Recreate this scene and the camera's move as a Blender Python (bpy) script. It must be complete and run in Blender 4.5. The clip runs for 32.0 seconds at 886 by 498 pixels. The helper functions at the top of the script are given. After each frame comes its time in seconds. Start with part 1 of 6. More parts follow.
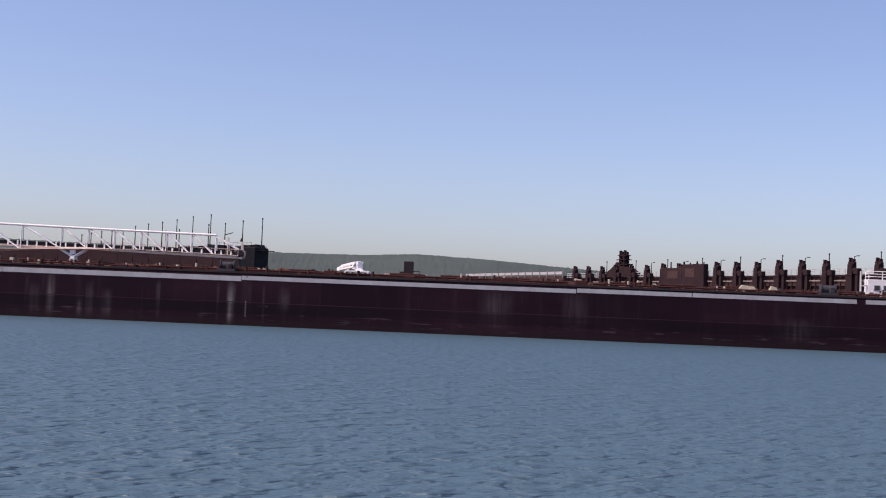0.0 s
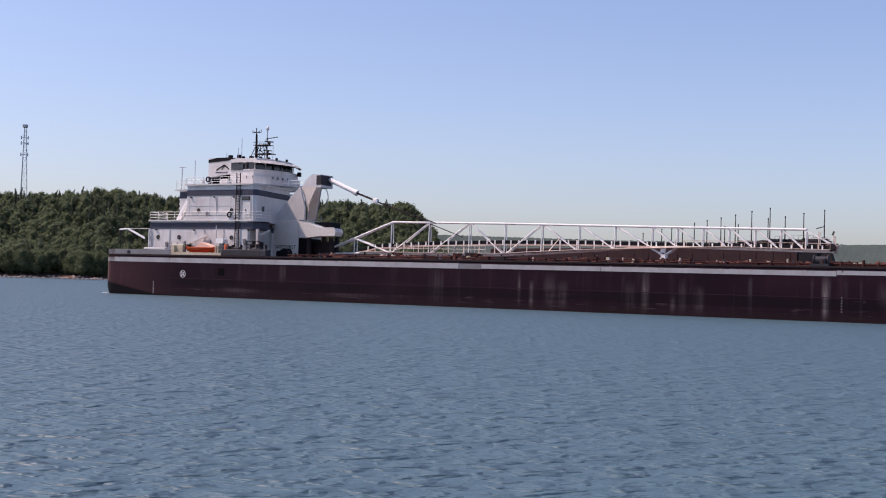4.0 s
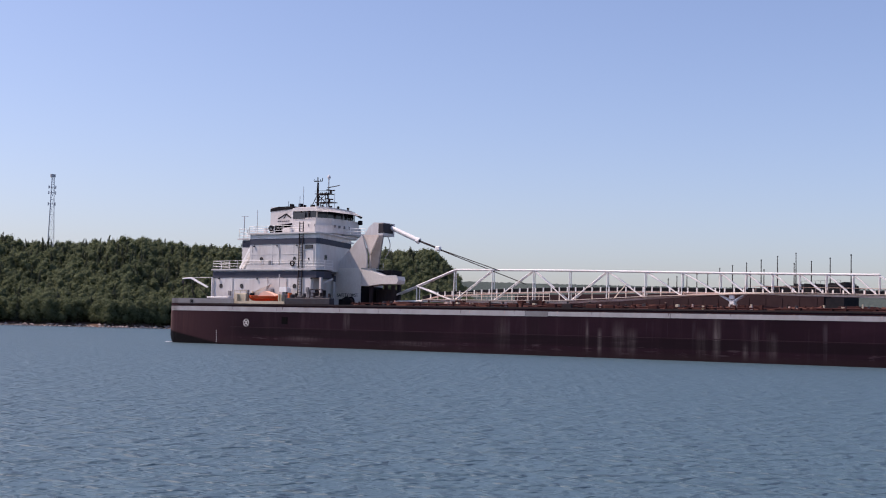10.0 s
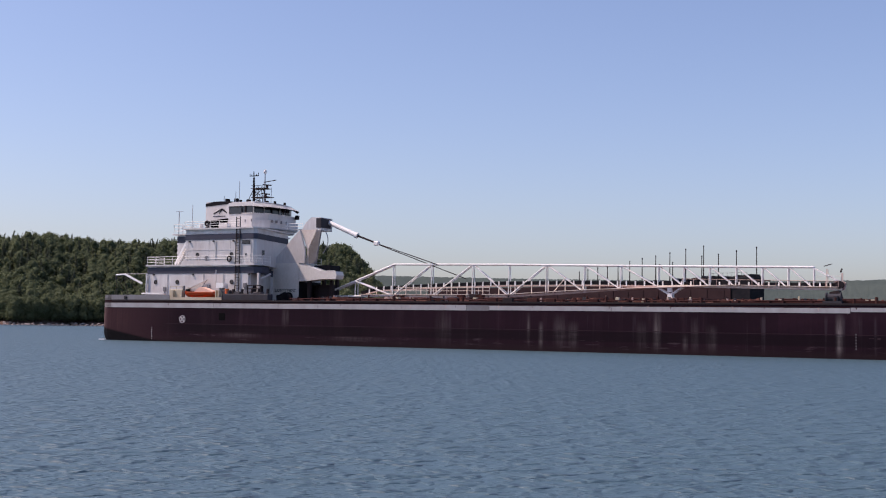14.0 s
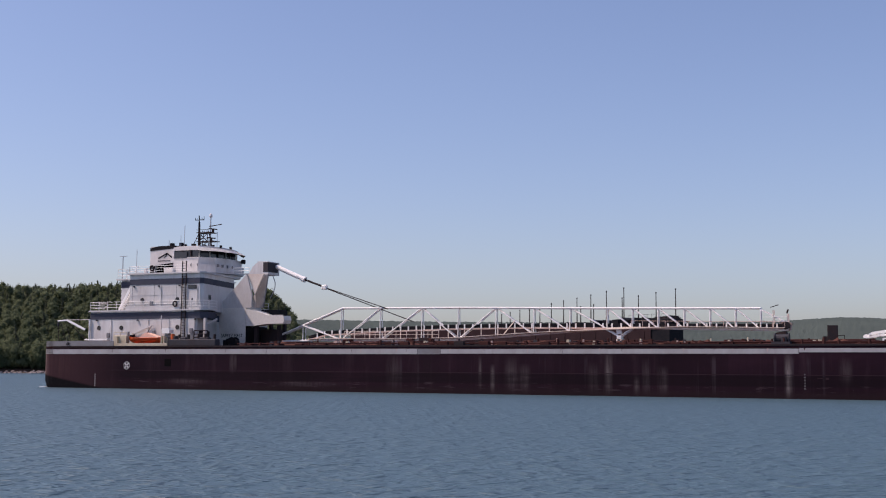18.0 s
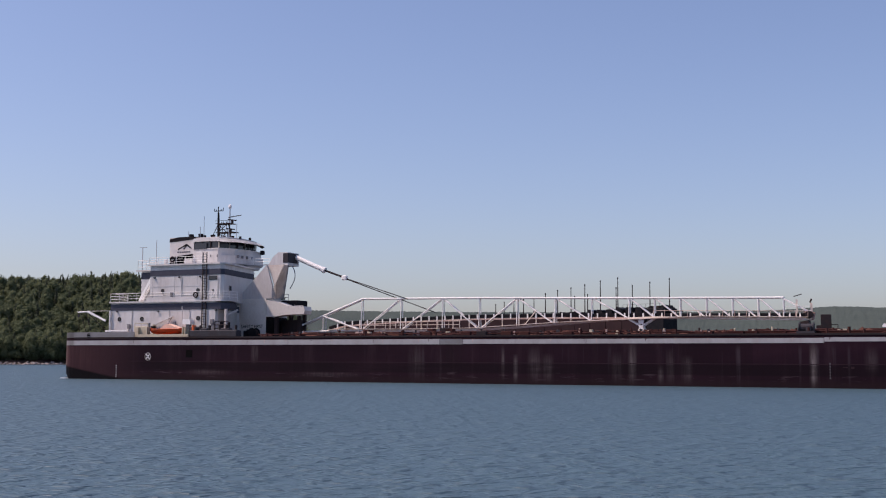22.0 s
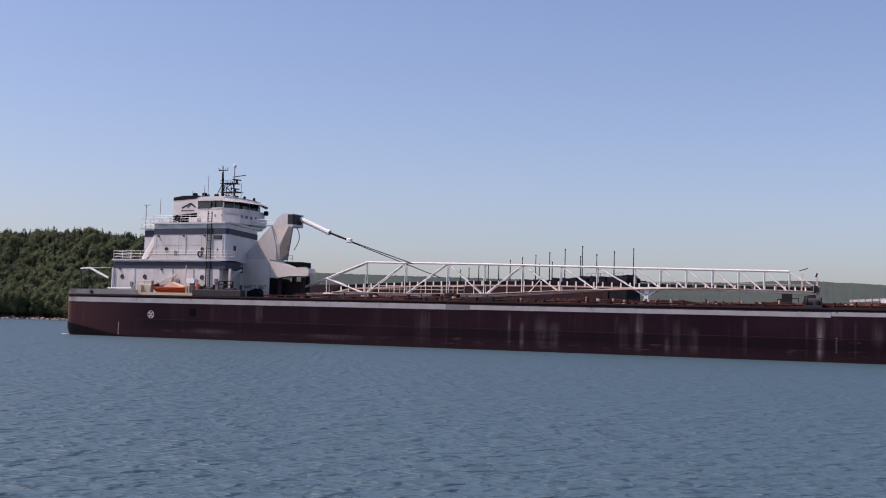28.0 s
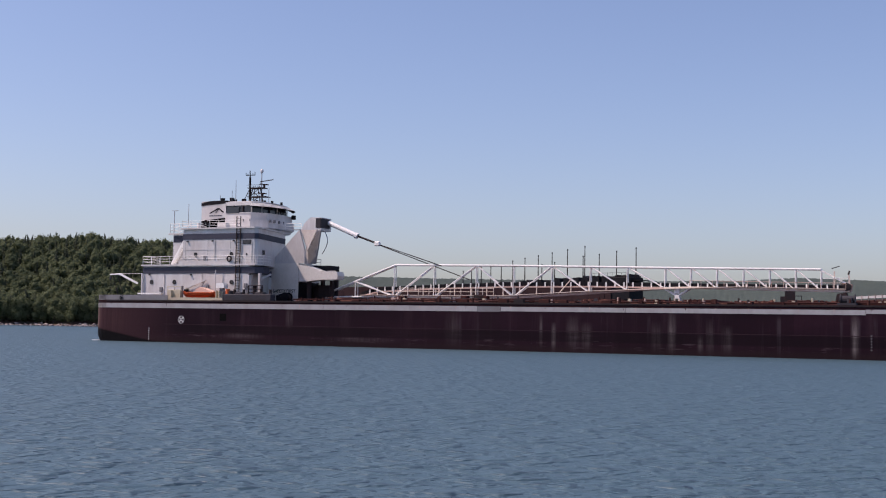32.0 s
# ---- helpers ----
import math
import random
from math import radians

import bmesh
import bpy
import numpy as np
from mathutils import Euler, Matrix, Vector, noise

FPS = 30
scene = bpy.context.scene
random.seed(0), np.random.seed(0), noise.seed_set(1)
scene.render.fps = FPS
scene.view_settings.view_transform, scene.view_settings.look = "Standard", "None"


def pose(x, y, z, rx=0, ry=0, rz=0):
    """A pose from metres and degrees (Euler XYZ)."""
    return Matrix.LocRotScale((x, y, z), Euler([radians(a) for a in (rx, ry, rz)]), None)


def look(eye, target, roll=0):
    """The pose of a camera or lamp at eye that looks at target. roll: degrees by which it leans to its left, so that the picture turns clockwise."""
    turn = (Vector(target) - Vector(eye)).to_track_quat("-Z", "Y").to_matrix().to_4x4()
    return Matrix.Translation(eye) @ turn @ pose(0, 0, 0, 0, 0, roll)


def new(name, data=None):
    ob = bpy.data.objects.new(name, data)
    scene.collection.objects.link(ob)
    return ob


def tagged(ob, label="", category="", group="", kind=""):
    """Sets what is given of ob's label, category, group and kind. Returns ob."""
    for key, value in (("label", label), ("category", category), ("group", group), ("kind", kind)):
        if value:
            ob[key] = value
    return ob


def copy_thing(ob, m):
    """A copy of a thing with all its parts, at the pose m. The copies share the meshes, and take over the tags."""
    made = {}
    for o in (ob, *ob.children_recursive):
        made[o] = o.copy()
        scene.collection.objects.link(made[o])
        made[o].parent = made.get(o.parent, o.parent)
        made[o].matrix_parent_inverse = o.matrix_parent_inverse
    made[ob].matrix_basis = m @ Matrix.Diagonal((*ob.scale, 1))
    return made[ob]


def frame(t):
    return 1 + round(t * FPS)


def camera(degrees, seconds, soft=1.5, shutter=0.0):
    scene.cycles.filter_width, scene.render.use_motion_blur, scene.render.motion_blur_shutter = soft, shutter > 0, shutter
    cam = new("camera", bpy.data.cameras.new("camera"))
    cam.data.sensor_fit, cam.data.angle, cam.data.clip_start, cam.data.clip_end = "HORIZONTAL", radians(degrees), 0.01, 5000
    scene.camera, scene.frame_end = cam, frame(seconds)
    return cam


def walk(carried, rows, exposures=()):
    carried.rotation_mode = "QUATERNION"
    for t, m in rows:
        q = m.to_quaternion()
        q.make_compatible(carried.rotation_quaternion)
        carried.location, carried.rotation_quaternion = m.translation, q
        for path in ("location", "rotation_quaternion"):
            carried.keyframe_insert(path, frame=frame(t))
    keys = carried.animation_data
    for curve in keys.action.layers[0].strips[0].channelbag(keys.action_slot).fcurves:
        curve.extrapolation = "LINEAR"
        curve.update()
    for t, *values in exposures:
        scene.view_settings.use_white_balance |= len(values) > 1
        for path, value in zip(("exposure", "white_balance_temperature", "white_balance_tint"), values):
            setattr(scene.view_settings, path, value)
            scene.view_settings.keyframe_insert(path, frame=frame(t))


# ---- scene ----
# The lens and the turns of a hand-held camera that stands still on a breakwater.
EYE = 3.13
cam = camera(39.77, 32.0, soft=1.1)
def stand(yaw, pitch, roll):
    return pose(0, 0, EYE, 0, 0, yaw) @ pose(0, 0, 0, 90 + pitch) @ pose(0, 0, 0, 0, 0, roll)
walk(cam, [(t, stand(a, b, c)) for t, a, b, c in [
    (0, -21.750, 2.702, 2.382), (0.5, -16.769, 2.896, -0.177), (0.6, -15.705, 2.911, -0.315), (0.7, -14.548, 2.974, 0.091),
    (0.8, -10.020, 3.427, -5.658), (0.9, 0.491, 3.917, -5.235), (1, -5.963, 1.901, -2.530), (1.1, -3.771, 0.348, 0.297),
    (1.2, -5.527, 0.151, 1.720), (1.3, -6.082, 0.340, 2.236), (1.4, -5.591, 0.015, 2.648), (1.5, -5.299, 0.028, 3.879),
    (2, -2.334, 1.130, 3.037), (2.5, -0.259, 2.789, 2.449), (3, 2.161, 2.069, 2.039), (3.5, 3.251, 1.441, 1.630),
    (4, 3.966, 1.585, 1.644), (4.5, 5.399, 1.708, 2.084), (6.5, 6.540, 2.833, 1.039), (7, 6.327, 3.123, 1.061),
    (7.5, 6.357, 2.932, 0.985), (8, 6.155, 2.871, 1.242), (8.5, 6.110, 3.012, 0.984), (9, 5.665, 3.337, 1.055),
    (9.5, 5.266, 3.734, 1.523), (10, 5.157, 3.737, 1.405), (10.5, 5.170, 3.558, 1.292), (11, 5.080, 3.426, 0.720),
    (11.5, 4.882, 3.557, 0.933), (12, 4.119, 3.617, 0.597), (12.5, 2.960, 3.666, 0.458), (13, 1.313, 3.666, 0.159),
    (13.5, 1.275, 3.689, 0.638), (14, 1.076, 3.545, 0.904), (14.5, 1.283, 3.888, 1.252), (16.5, -0.479, 4.687, 0.687),
    (17, -0.705, 5.071, 0.328), (17.5, -1.671, 5.419, 0.137), (18, -2.539, 5.603, 0.358), (18.5, -2.842, 5.679, 0.187),
    (19, -2.102, 5.508, 0.249), (19.5, -2.566, 4.982, 0.246), (20, -2.732, 4.666, -0.203), (20.5, -2.615, 4.500, 0.189),
    (21, -2.551, 4.573, 0.658), (21.5, -2.641, 4.767, 0.664), (22, -2.824, 5.144, 0.201), (22.5, -1.977, 5.611, 0.480),
    (23, -3.113, 5.159, 0.597), (23.5, -4.387, 5.021, 1.298), (24, -5.924, 5.145, 1.738), (24.5, -6.947, 5.053, 1.777),
    (25, -6.271, 4.570, 1.635), (25.5, -5.034, 4.340, 1.813), (26, -4.959, 3.893, 1.402), (26.5, -4.231, 3.480, 1.374),
    (28.5, -4.543, 3.552, 1.712), (29, -4.308, 3.629, 2.060), (29.5, -3.850, 3.740, 1.615), (30, -3.400, 3.869, 1.501),
    (30.5, -3.321, 3.829, 1.646), (31, -3.560, 3.759, 1.211), (31.5, -4.006, 3.696, 0.726), (32, -4.337, 3.582, 0.960)
]], exposures=[(0, 0.13, 6850, 29), (1.2, 0.18, 6850, 29), (2, 0.35, 6950, 27), (3, 0.22, 6950, 27), (4, 0.20, 6950, 27), (9, 0.20, 6950, 27), (10, 0.16, 6950, 27), (12, 0.11, 6950, 27), (14, 0.10, 6950, 27), (17, 0.07, 6950, 27), (18, -0.04, 6950, 27), (19, -0.04, 6950, 27), (26, -0.09, 6950, 27), (29, 0.01, 6950, 27), (32, 0.00, 6950, 27)])

# World: clear summer sky, the sun high over the far left.
SUN_AZ, SUN_EL = -89.0, 55.0
world = bpy.data.worlds.new("sky")
scene.world = world
world.use_nodes = True
wn = world.node_tree
sky = wn.nodes.new("ShaderNodeTexSky")
sky.sky_type, sky.sun_disc = "NISHITA", False
sky.sun_elevation, sky.sun_rotation = radians(SUN_EL), radians(SUN_AZ)
sky.altitude, sky.air_density, sky.dust_density, sky.ozone_density = 200, 1.0, 1.9, 5.2
wn.nodes["Background"].inputs["Strength"].default_value = 0.15
wn.links.new(sky.outputs[0], wn.nodes["Background"].inputs["Color"])
sun = new("sun", bpy.data.lights.new("sun", "SUN"))
sun.data.energy, sun.data.angle, sun.data.color = 3.8, radians(0.53), (1.0, 0.92, 0.81)
az, el = radians(SUN_AZ), radians(SUN_EL)
sun.matrix_world = look((0, 0, 300), (-math.sin(az) * math.cos(el) * 100, -math.cos(az) * math.cos(el) * 100, 300 - math.sin(el) * 100))


# ---- materials ----
def nodes_of(name):
    m = bpy.data.materials.new(name)
    m.use_nodes = True
    nt = m.node_tree
    return m, nt, nt.nodes["Principled BSDF"]


def add(nt, kind, **values):
    n = nt.nodes.new(kind)
    for k, v in values.items():
        n.inputs[k].default_value = v
    return n


def tex_coords(nt, scale=(1, 1, 1), source="Object"):
    co = nt.nodes.new("ShaderNodeTexCoord")
    mp = add(nt, "ShaderNodeMapping", Scale=scale)
    nt.links.new(co.outputs[source], mp.inputs["Vector"])
    return mp.outputs[0]


def noise_of(nt, vec, scale, detail=5, rough=0.6):
    n = add(nt, "ShaderNodeTexNoise", Scale=scale, Detail=detail, Roughness=rough)
    nt.links.new(vec, n.inputs["Vector"])
    return n.outputs["Fac"]


def ramp(nt, fac, stops):
    r = nt.nodes.new("ShaderNodeValToRGB")
    r.color_ramp.elements[0].position, r.color_ramp.elements[0].color = stops[0][0], (*stops[0][1], 1)
    r.color_ramp.elements[1].position, r.color_ramp.elements[1].color = stops[-1][0], (*stops[-1][1], 1)
    for p, c in stops[1:-1]:
        r.color_ramp.elements.new(p).color = (*c, 1)
    nt.links.new(fac, r.inputs[0])
    return r.outputs[0]


def mix(nt, fac, a, b, blend="MIX"):
    m = nt.nodes.new("ShaderNodeMix")
    m.data_type, m.blend_type = "RGBA", blend
    for sock, v in ((m.inputs[0], fac), (m.inputs[6], a), (m.inputs[7], b)):
        if hasattr(v, "links"):
            nt.links.new(v, sock)
        else:
            sock.default_value = v if sock.type == "VALUE" else (*v, 1)
    return m.outputs[2]


def bump(nt, bsdf, height, strength, distance):
    b = add(nt, "ShaderNodeBump", Strength=strength, Distance=distance)
    nt.links.new(height, b.inputs["Height"])
    nt.links.new(b.outputs[0], bsdf.inputs["Normal"])


def g3(v):
    return (v, v, v)


def paint(name, base, worn, rough=0.5, metal=0.0, scale=0.6, cover=0.55, stretch=(1, 1, 1), fine=6.0):
    """Weathered paint: stains at metre size, grain at hand size, a little relief."""
    m, nt, b = nodes_of(name)
    vec = tex_coords(nt, stretch)
    big = noise_of(nt, vec, scale, 6, 0.65)
    small = noise_of(nt, vec, scale * fine, 4, 0.7)
    c = ramp(nt, big, [(cover - 0.18, base), (cover + 0.2, worn)])
    c = mix(nt, 0.35, c, ramp(nt, small, [(0.25, tuple(x * 0.72 for x in base)), (0.75, tuple(min(1, x * 1.18) for x in base))]))
    nt.links.new(c, b.inputs["Base Color"])
    nt.links.new(ramp(nt, small, [(0.3, g3(rough - 0.1)), (0.7, g3(min(1, rough + 0.12)))]), b.inputs["Roughness"])
    b.inputs["Metallic"].default_value = metal
    b.inputs["Specular IOR Level"].default_value = 0.06 if max(base) < 0.1 else 0.35
    bump(nt, b, small, 0.25, 0.02)
    return m


def hull_paint():
    """Oxide red plating with vertical rust runs, pale scuffs and a darker belt near the water."""
    m, nt, b = nodes_of("hull_red")
    co = nt.nodes.new("ShaderNodeTexCoord")
    sep = nt.nodes.new("ShaderNodeSeparateXYZ")
    nt.links.new(co.outputs["Object"], sep.inputs[0])
    runs = noise_of(nt, tex_coords(nt, (0.42, 0.42, 0.05)), 1.0, 6, 0.65)
    plates = noise_of(nt, tex_coords(nt, (0.06, 0.06, 0.25)), 1.0, 4, 0.55)
    grain = noise_of(nt, tex_coords(nt), 1.6, 6, 0.7)
    c = ramp(nt, plates, [(0.3, (0.0145, 0.0056, 0.0104)), (0.55, (0.0208, 0.0074, 0.0138)), (0.75, (0.030, 0.0110, 0.0184))])
    c = mix(nt, ramp(nt, runs, [(0.52, g3(0)), (0.74, g3(0.6))]), c, (0.050, 0.027, 0.034))
    fine = noise_of(nt, tex_coords(nt, (2.6, 2.6, 0.11)), 1.0, 5, 0.7)
    c = mix(nt, ramp(nt, fine, [(0.52, g3(0)), (0.72, g3(0.35))]), c, (0.012, 0.0044, 0.0068))
    # Plates, each a little lighter or darker than the next.
    flat = nt.nodes.new("ShaderNodeCombineXYZ")
    nt.links.new(sep.outputs[0], flat.inputs[0])
    nt.links.new(sep.outputs[2], flat.inputs[1])
    plate = add(nt, "ShaderNodeTexBrick", Scale=1.0, **{"Mortar Size": 0.012, "Brick Width": 8.7, "Row Height": 2.62, "Color1": (0.62, 0.62, 0.62, 1), "Color2": (1.12, 1.12, 1.12, 1), "Mortar": (0.7, 0.7, 0.7, 1)})
    nt.links.new(flat.outputs[0], plate.inputs["Vector"])
    c = mix(nt, 0.6, c, plate.outputs["Color"], "MULTIPLY")
    c = mix(nt, ramp(nt, grain, [(0.5, g3(0)), (0.8, g3(0.3))]), c, (0.028, 0.011, 0.011))

    def band(value, middle, half, soft):
        d = add(nt, "ShaderNodeMath")
        d.operation = "SUBTRACT"
        nt.links.new(value, d.inputs[0])
        d.inputs[1].default_value = middle
        a = add(nt, "ShaderNodeMath")
        a.operation = "ABSOLUTE"
        nt.links.new(d.outputs[0], a.inputs[0])
        r = add(nt, "ShaderNodeMapRange", **{"From Min": half, "From Max": half + soft, "To Min": 1.0, "To Max": 0.0})
        nt.links.new(a.outputs[0], r.inputs["Value"])
        return r.outputs[0]

    def times(*socks):
        out = socks[0]
        for s in socks[1:]:
            k = nt.nodes.new("ShaderNodeMath")
            k.operation = "MULTIPLY"
            nt.links.new(out, k.inputs[0])
            if hasattr(s, "links"):
                nt.links.new(s, k.inputs[1])
            else:
                k.inputs[1].default_value = s
            out = k.outputs[0]
        return out

    patchy = ramp(nt, noise_of(nt, tex_coords(nt, (1.9, 1.9, 0.14)), 1.3, 4, 0.7), [(0.34, g3(0.15)), (0.62, g3(1))])
    for x, w, z, hz, k, colour in SCUFFS:
        f = times(band(sep.outputs[0], x, w * 0.08, w * 0.8), band(sep.outputs[2], z, hz * 0.25, hz * 0.85), patchy, k * 0.6)
        c = mix(nt, f, c, colour)
    # Fine pale runs along the middle length.
    thin = ramp(nt, noise_of(nt, tex_coords(nt, (0.9, 0.9, 0.035)), 1.0, 3, 0.6), [(0.58, g3(0)), (0.74, g3(1))])
    c = mix(nt, times(band(sep.outputs[0], 88.0, 20.0, 18.0), band(sep.outputs[2], 2.4, 1.8, 0.8), thin, 0.45), c, (0.105, 0.086, 0.096))
    # Below the rubbing line: a dark belt, then a redder strip with pale scrapes.
    level = ramp(nt, noise_of(nt, tex_coords(nt, (0.10, 0.10, 1.1)), 1.0, 5, 0.65), [(0.26, g3(0)), (0.48, g3(1))])
    scrape = ramp(nt, noise_of(nt, tex_coords(nt, (0.30, 0.30, 3.2)), 1.0, 4, 0.6), [(0.58, g3(0)), (0.68, g3(1))])
    ahead = add(nt, "ShaderNodeMapRange", **{"From Min": 11.0, "From Max": 19.0, "To Min": 0.0, "To Max": 1.0})
    nt.links.new(sep.outputs[0], ahead.inputs["Value"])
    c = mix(nt, times(band(sep.outputs[2], 0.7, 0.5, 0.3), 0.18), c, (0.032, 0.012, 0.017))
    c = mix(nt, times(band(sep.outputs[2], 1.95, 0.5, 0.22), level, ahead.outputs[0], 0.6), c, (0.0085, 0.0042, 0.0062))
    c = mix(nt, times(band(sep.outputs[2], 0.95, 0.35, 0.35), scrape, ahead.outputs[0], 0.5), c, (0.12, 0.085, 0.092))
    foot = add(nt, "ShaderNodeMapRange", **{"From Min": 0.25, "From Max": 1.1, "To Min": 0.55, "To Max": 0.0})
    nt.links.new(sep.outputs[2], foot.inputs["Value"])
    c = mix(nt, foot.outputs[0], c, (0.02, 0.012, 0.012))
    for x, w, z, hz, k, colour, soft in PATCHES:
        c = mix(nt, times(band(sep.outputs[0], x, w * 0.5, soft), band(sep.outputs[2], z, hz, 0.25), k), c, colour)
    # Black wedge along the hull's foot, higher towards the stern.
    wedge = nt.nodes.new("ShaderNodeMath")
    wedge.operation = "MULTIPLY_ADD"
    nt.links.new(sep.outputs[0], wedge.inputs[0])
    wedge.inputs[1].default_value = 0.17
    nt.links.new(sep.outputs[2], wedge.inputs[2])
    low = add(nt, "ShaderNodeMapRange", **{"From Min": 1.85, "From Max": 2.15, "To Min": 1.0, "To Max": 0.0})
    nt.links.new(wedge.outputs[0], low.inputs["Value"])
    c = mix(nt, low.outputs[0], c, (0.004, 0.003, 0.004))
    nt.links.new(c, b.inputs["Base Color"])
    nt.links.new(ramp(nt, grain, [(0.3, g3(0.5)), (0.7, g3(0.75))]), b.inputs["Roughness"])
    b.inputs["Specular IOR Level"].default_value = 0.08
    bump(nt, b, plates, 0.3, 0.05)
    return m


PALE, DARK, TAN = (0.26, 0.22, 0.21), (0.016, 0.010, 0.011), (0.17, 0.085, 0.07)
PATCHES = [(3.0, 9.0, 3.0, 2.6, 0.7, (0.050, 0.022, 0.026), 8.0), (-0.7, 0.9, 3.4, 2.0, 0.75, (0.17, 0.105, 0.088), 1.2)]
SCUFFS = [  # along the hull, width, height, half height, strength, colour
    (3.0, 5.0, 3.4, 3.0, 0.75, TAN), (65.6, 2.6, 3.0, 3.0, 0.8, DARK), (35.0, 0.8, 3.9, 1.6, 0.5, PALE), (72.9, 0.35, 2.6, 2.2, 0.6, PALE),
    (74.6, 0.45, 1.8, 1.9, 0.8, PALE), (77.2, 1.3, 2.4, 2.3, 0.45, PALE), (79.0, 1.0, 1.9, 1.9, 0.5, PALE), (89.9, 0.7, 2.6, 2.8, 0.75, PALE),
    (94.6, 0.7, 2.2, 2.2, 0.5, PALE), (96.6, 0.9, 1.8, 1.8, 0.6, PALE), (111.2, 0.6, 2.4, 2.7, 1.5, PALE), (93.4, 0.5, 1.3, 1.2, 0.6, PALE), (60.5, 1.6, 2.6, 2.6, 0.3, PALE),
    (88.0, 1.0, 2.0, 2.0, 0.35, PALE), (117.5, 1.0, 3.0, 1.6, 0.3, PALE), (142.0, 2.6, 3.2, 2.5, 0.3, PALE), (151.0, 2.0, 3.2, 2.5, 0.25, PALE), (176.0, 3.0, 2.0, 1.5, 0.3, PALE),
    (27.0, 5.0, 1.2, 0.5, 0.4, PALE), (47.0, 7.0, 1.0, 0.4, 0.35, PALE)]
HULL = hull_paint()
WHITE = paint("white_paint", (0.66, 0.64, 0.625), (0.44, 0.37, 0.33), 0.45, 0, 0.42, 0.565, (1, 1, 0.3))
BOOM_WHITE = paint("boom_white", (0.88, 0.86, 0.83), (0.74, 0.64, 0.58), 0.5, 0, 0.8, 0.70)
# Brighter, creamier copy of the house white, for faces that catch more light.
HOIST_WHITE_LIT = paint("hoist_white_lit", (0.76, 0.72, 0.66), (0.56, 0.48, 0.41), 0.5, 0, 0.5, 0.62)
BOOM_RUST = paint("boom_rust", (0.62, 0.47, 0.41), (0.36, 0.19, 0.15), 0.65, 0, 0.9, 0.5)
BOOM_CREAM = paint("boom_cream", (0.78, 0.67, 0.58), (0.52, 0.36, 0.29), 0.6, 0, 0.9, 0.62)
FOAM = paint("foam", (0.78, 0.80, 0.82), (0.6, 0.65, 0.68), 0.6, 0, 2.0, 0.5)
STRIPE = paint("hull_stripe", (0.41, 0.40, 0.405), (0.26, 0.22, 0.21), 0.6, 0, 0.7, 0.55, (0.7, 0.7, 0.3))
BLUE = paint("slate_blue", (0.066, 0.068, 0.090), (0.092, 0.094, 0.115), 0.5, 0, 0.7, 0.6)
GREY = paint("bulwark_grey", (0.22, 0.22, 0.23), (0.15, 0.12, 0.11), 0.6)
DECK = paint("deck_red", (0.052, 0.021, 0.021), (0.085, 0.038, 0.031), 0.75, 0, 0.3, 0.5)
RUST = paint("rust_red", (0.052, 0.022, 0.021), (0.095, 0.042, 0.033), 0.8, 0, 0.8, 0.5)
ORE = paint("spilled_ore", (0.085, 0.034, 0.027), (0.15, 0.075, 0.055), 0.9, 0, 1.2, 0.5)
GEAR = paint("deck_gear_grey", (0.058, 0.058, 0.066), (0.05, 0.038, 0.038), 0.6)
WORN = paint("worn_edge", (0.046, 0.026, 0.031), (0.018, 0.009, 0.012), 0.7, 0, 0.5, 0.5, (0.5, 1, 1))
BLACK = paint("black_steel", (0.012, 0.012, 0.015), (0.03, 0.025, 0.025), 0.6)
DEEP_BLACK = paint("deep_black", (0.003, 0.003, 0.0035), (0.006, 0.005, 0.005), 0.9)
DARKSTEEL = paint("dark_steel", (0.035, 0.03, 0.032), (0.06, 0.035, 0.03), 0.7)
ORANGE = paint("lifeboat_orange", (0.75, 0.12, 0.03), (0.6, 0.16, 0.06), 0.35)
# Faded canopy orange, paled further to include the sun's highlight on top.
FADED_LIT = paint("faded_lit_orange", (0.84, 0.50, 0.38), (0.80, 0.58, 0.48), 0.5)
CREAM = paint("cream_paint", (0.58, 0.51, 0.38), (0.40, 0.31, 0.22), 0.55)
DOCK_DARK = paint("dock_steel", (0.032, 0.018, 0.020), (0.052, 0.029, 0.028), 0.8, 0, 0.25, 0.5)
DOCK_BROWN = paint("dock_timber", (0.085, 0.049, 0.045), (0.048, 0.027, 0.026), 0.85, 0, 0.3, 0.5)
DOCK_PALE = paint("dock_concrete", (0.30, 0.24, 0.22), (0.18, 0.12, 0.11), 0.85, 0, 0.3, 0.5)
RAIL_WHITE = paint("rail_white", (0.72, 0.70, 0.70), (0.45, 0.40, 0.38), 0.6)
PALE_RAIL = paint("pale_rail", (0.46, 0.45, 0.45), (0.34, 0.31, 0.30), 0.65)
GALV = paint("galvanised", (0.42, 0.43, 0.45), (0.32, 0.32, 0.34), 0.45, 0.4)
ROCK = paint("shore_rock", (0.44, 0.38, 0.36), (0.24, 0.17, 0.15), 0.9, 0, 0.35, 0.5)
BARK = paint("bark", (0.09, 0.07, 0.055), (0.14, 0.12, 0.10), 0.9, 0, 1.2, 0.5)


def glass():
    m, nt, b = nodes_of("window_glass")
    b.inputs["Base Color"].default_value = (0.030, 0.033, 0.042, 1)
    n = noise_of(nt, tex_coords(nt), 0.8, 3)
    nt.links.new(ramp(nt, n, [(0.3, g3(0.05)), (0.7, g3(0.16))]), b.inputs["Roughness"])
    return m


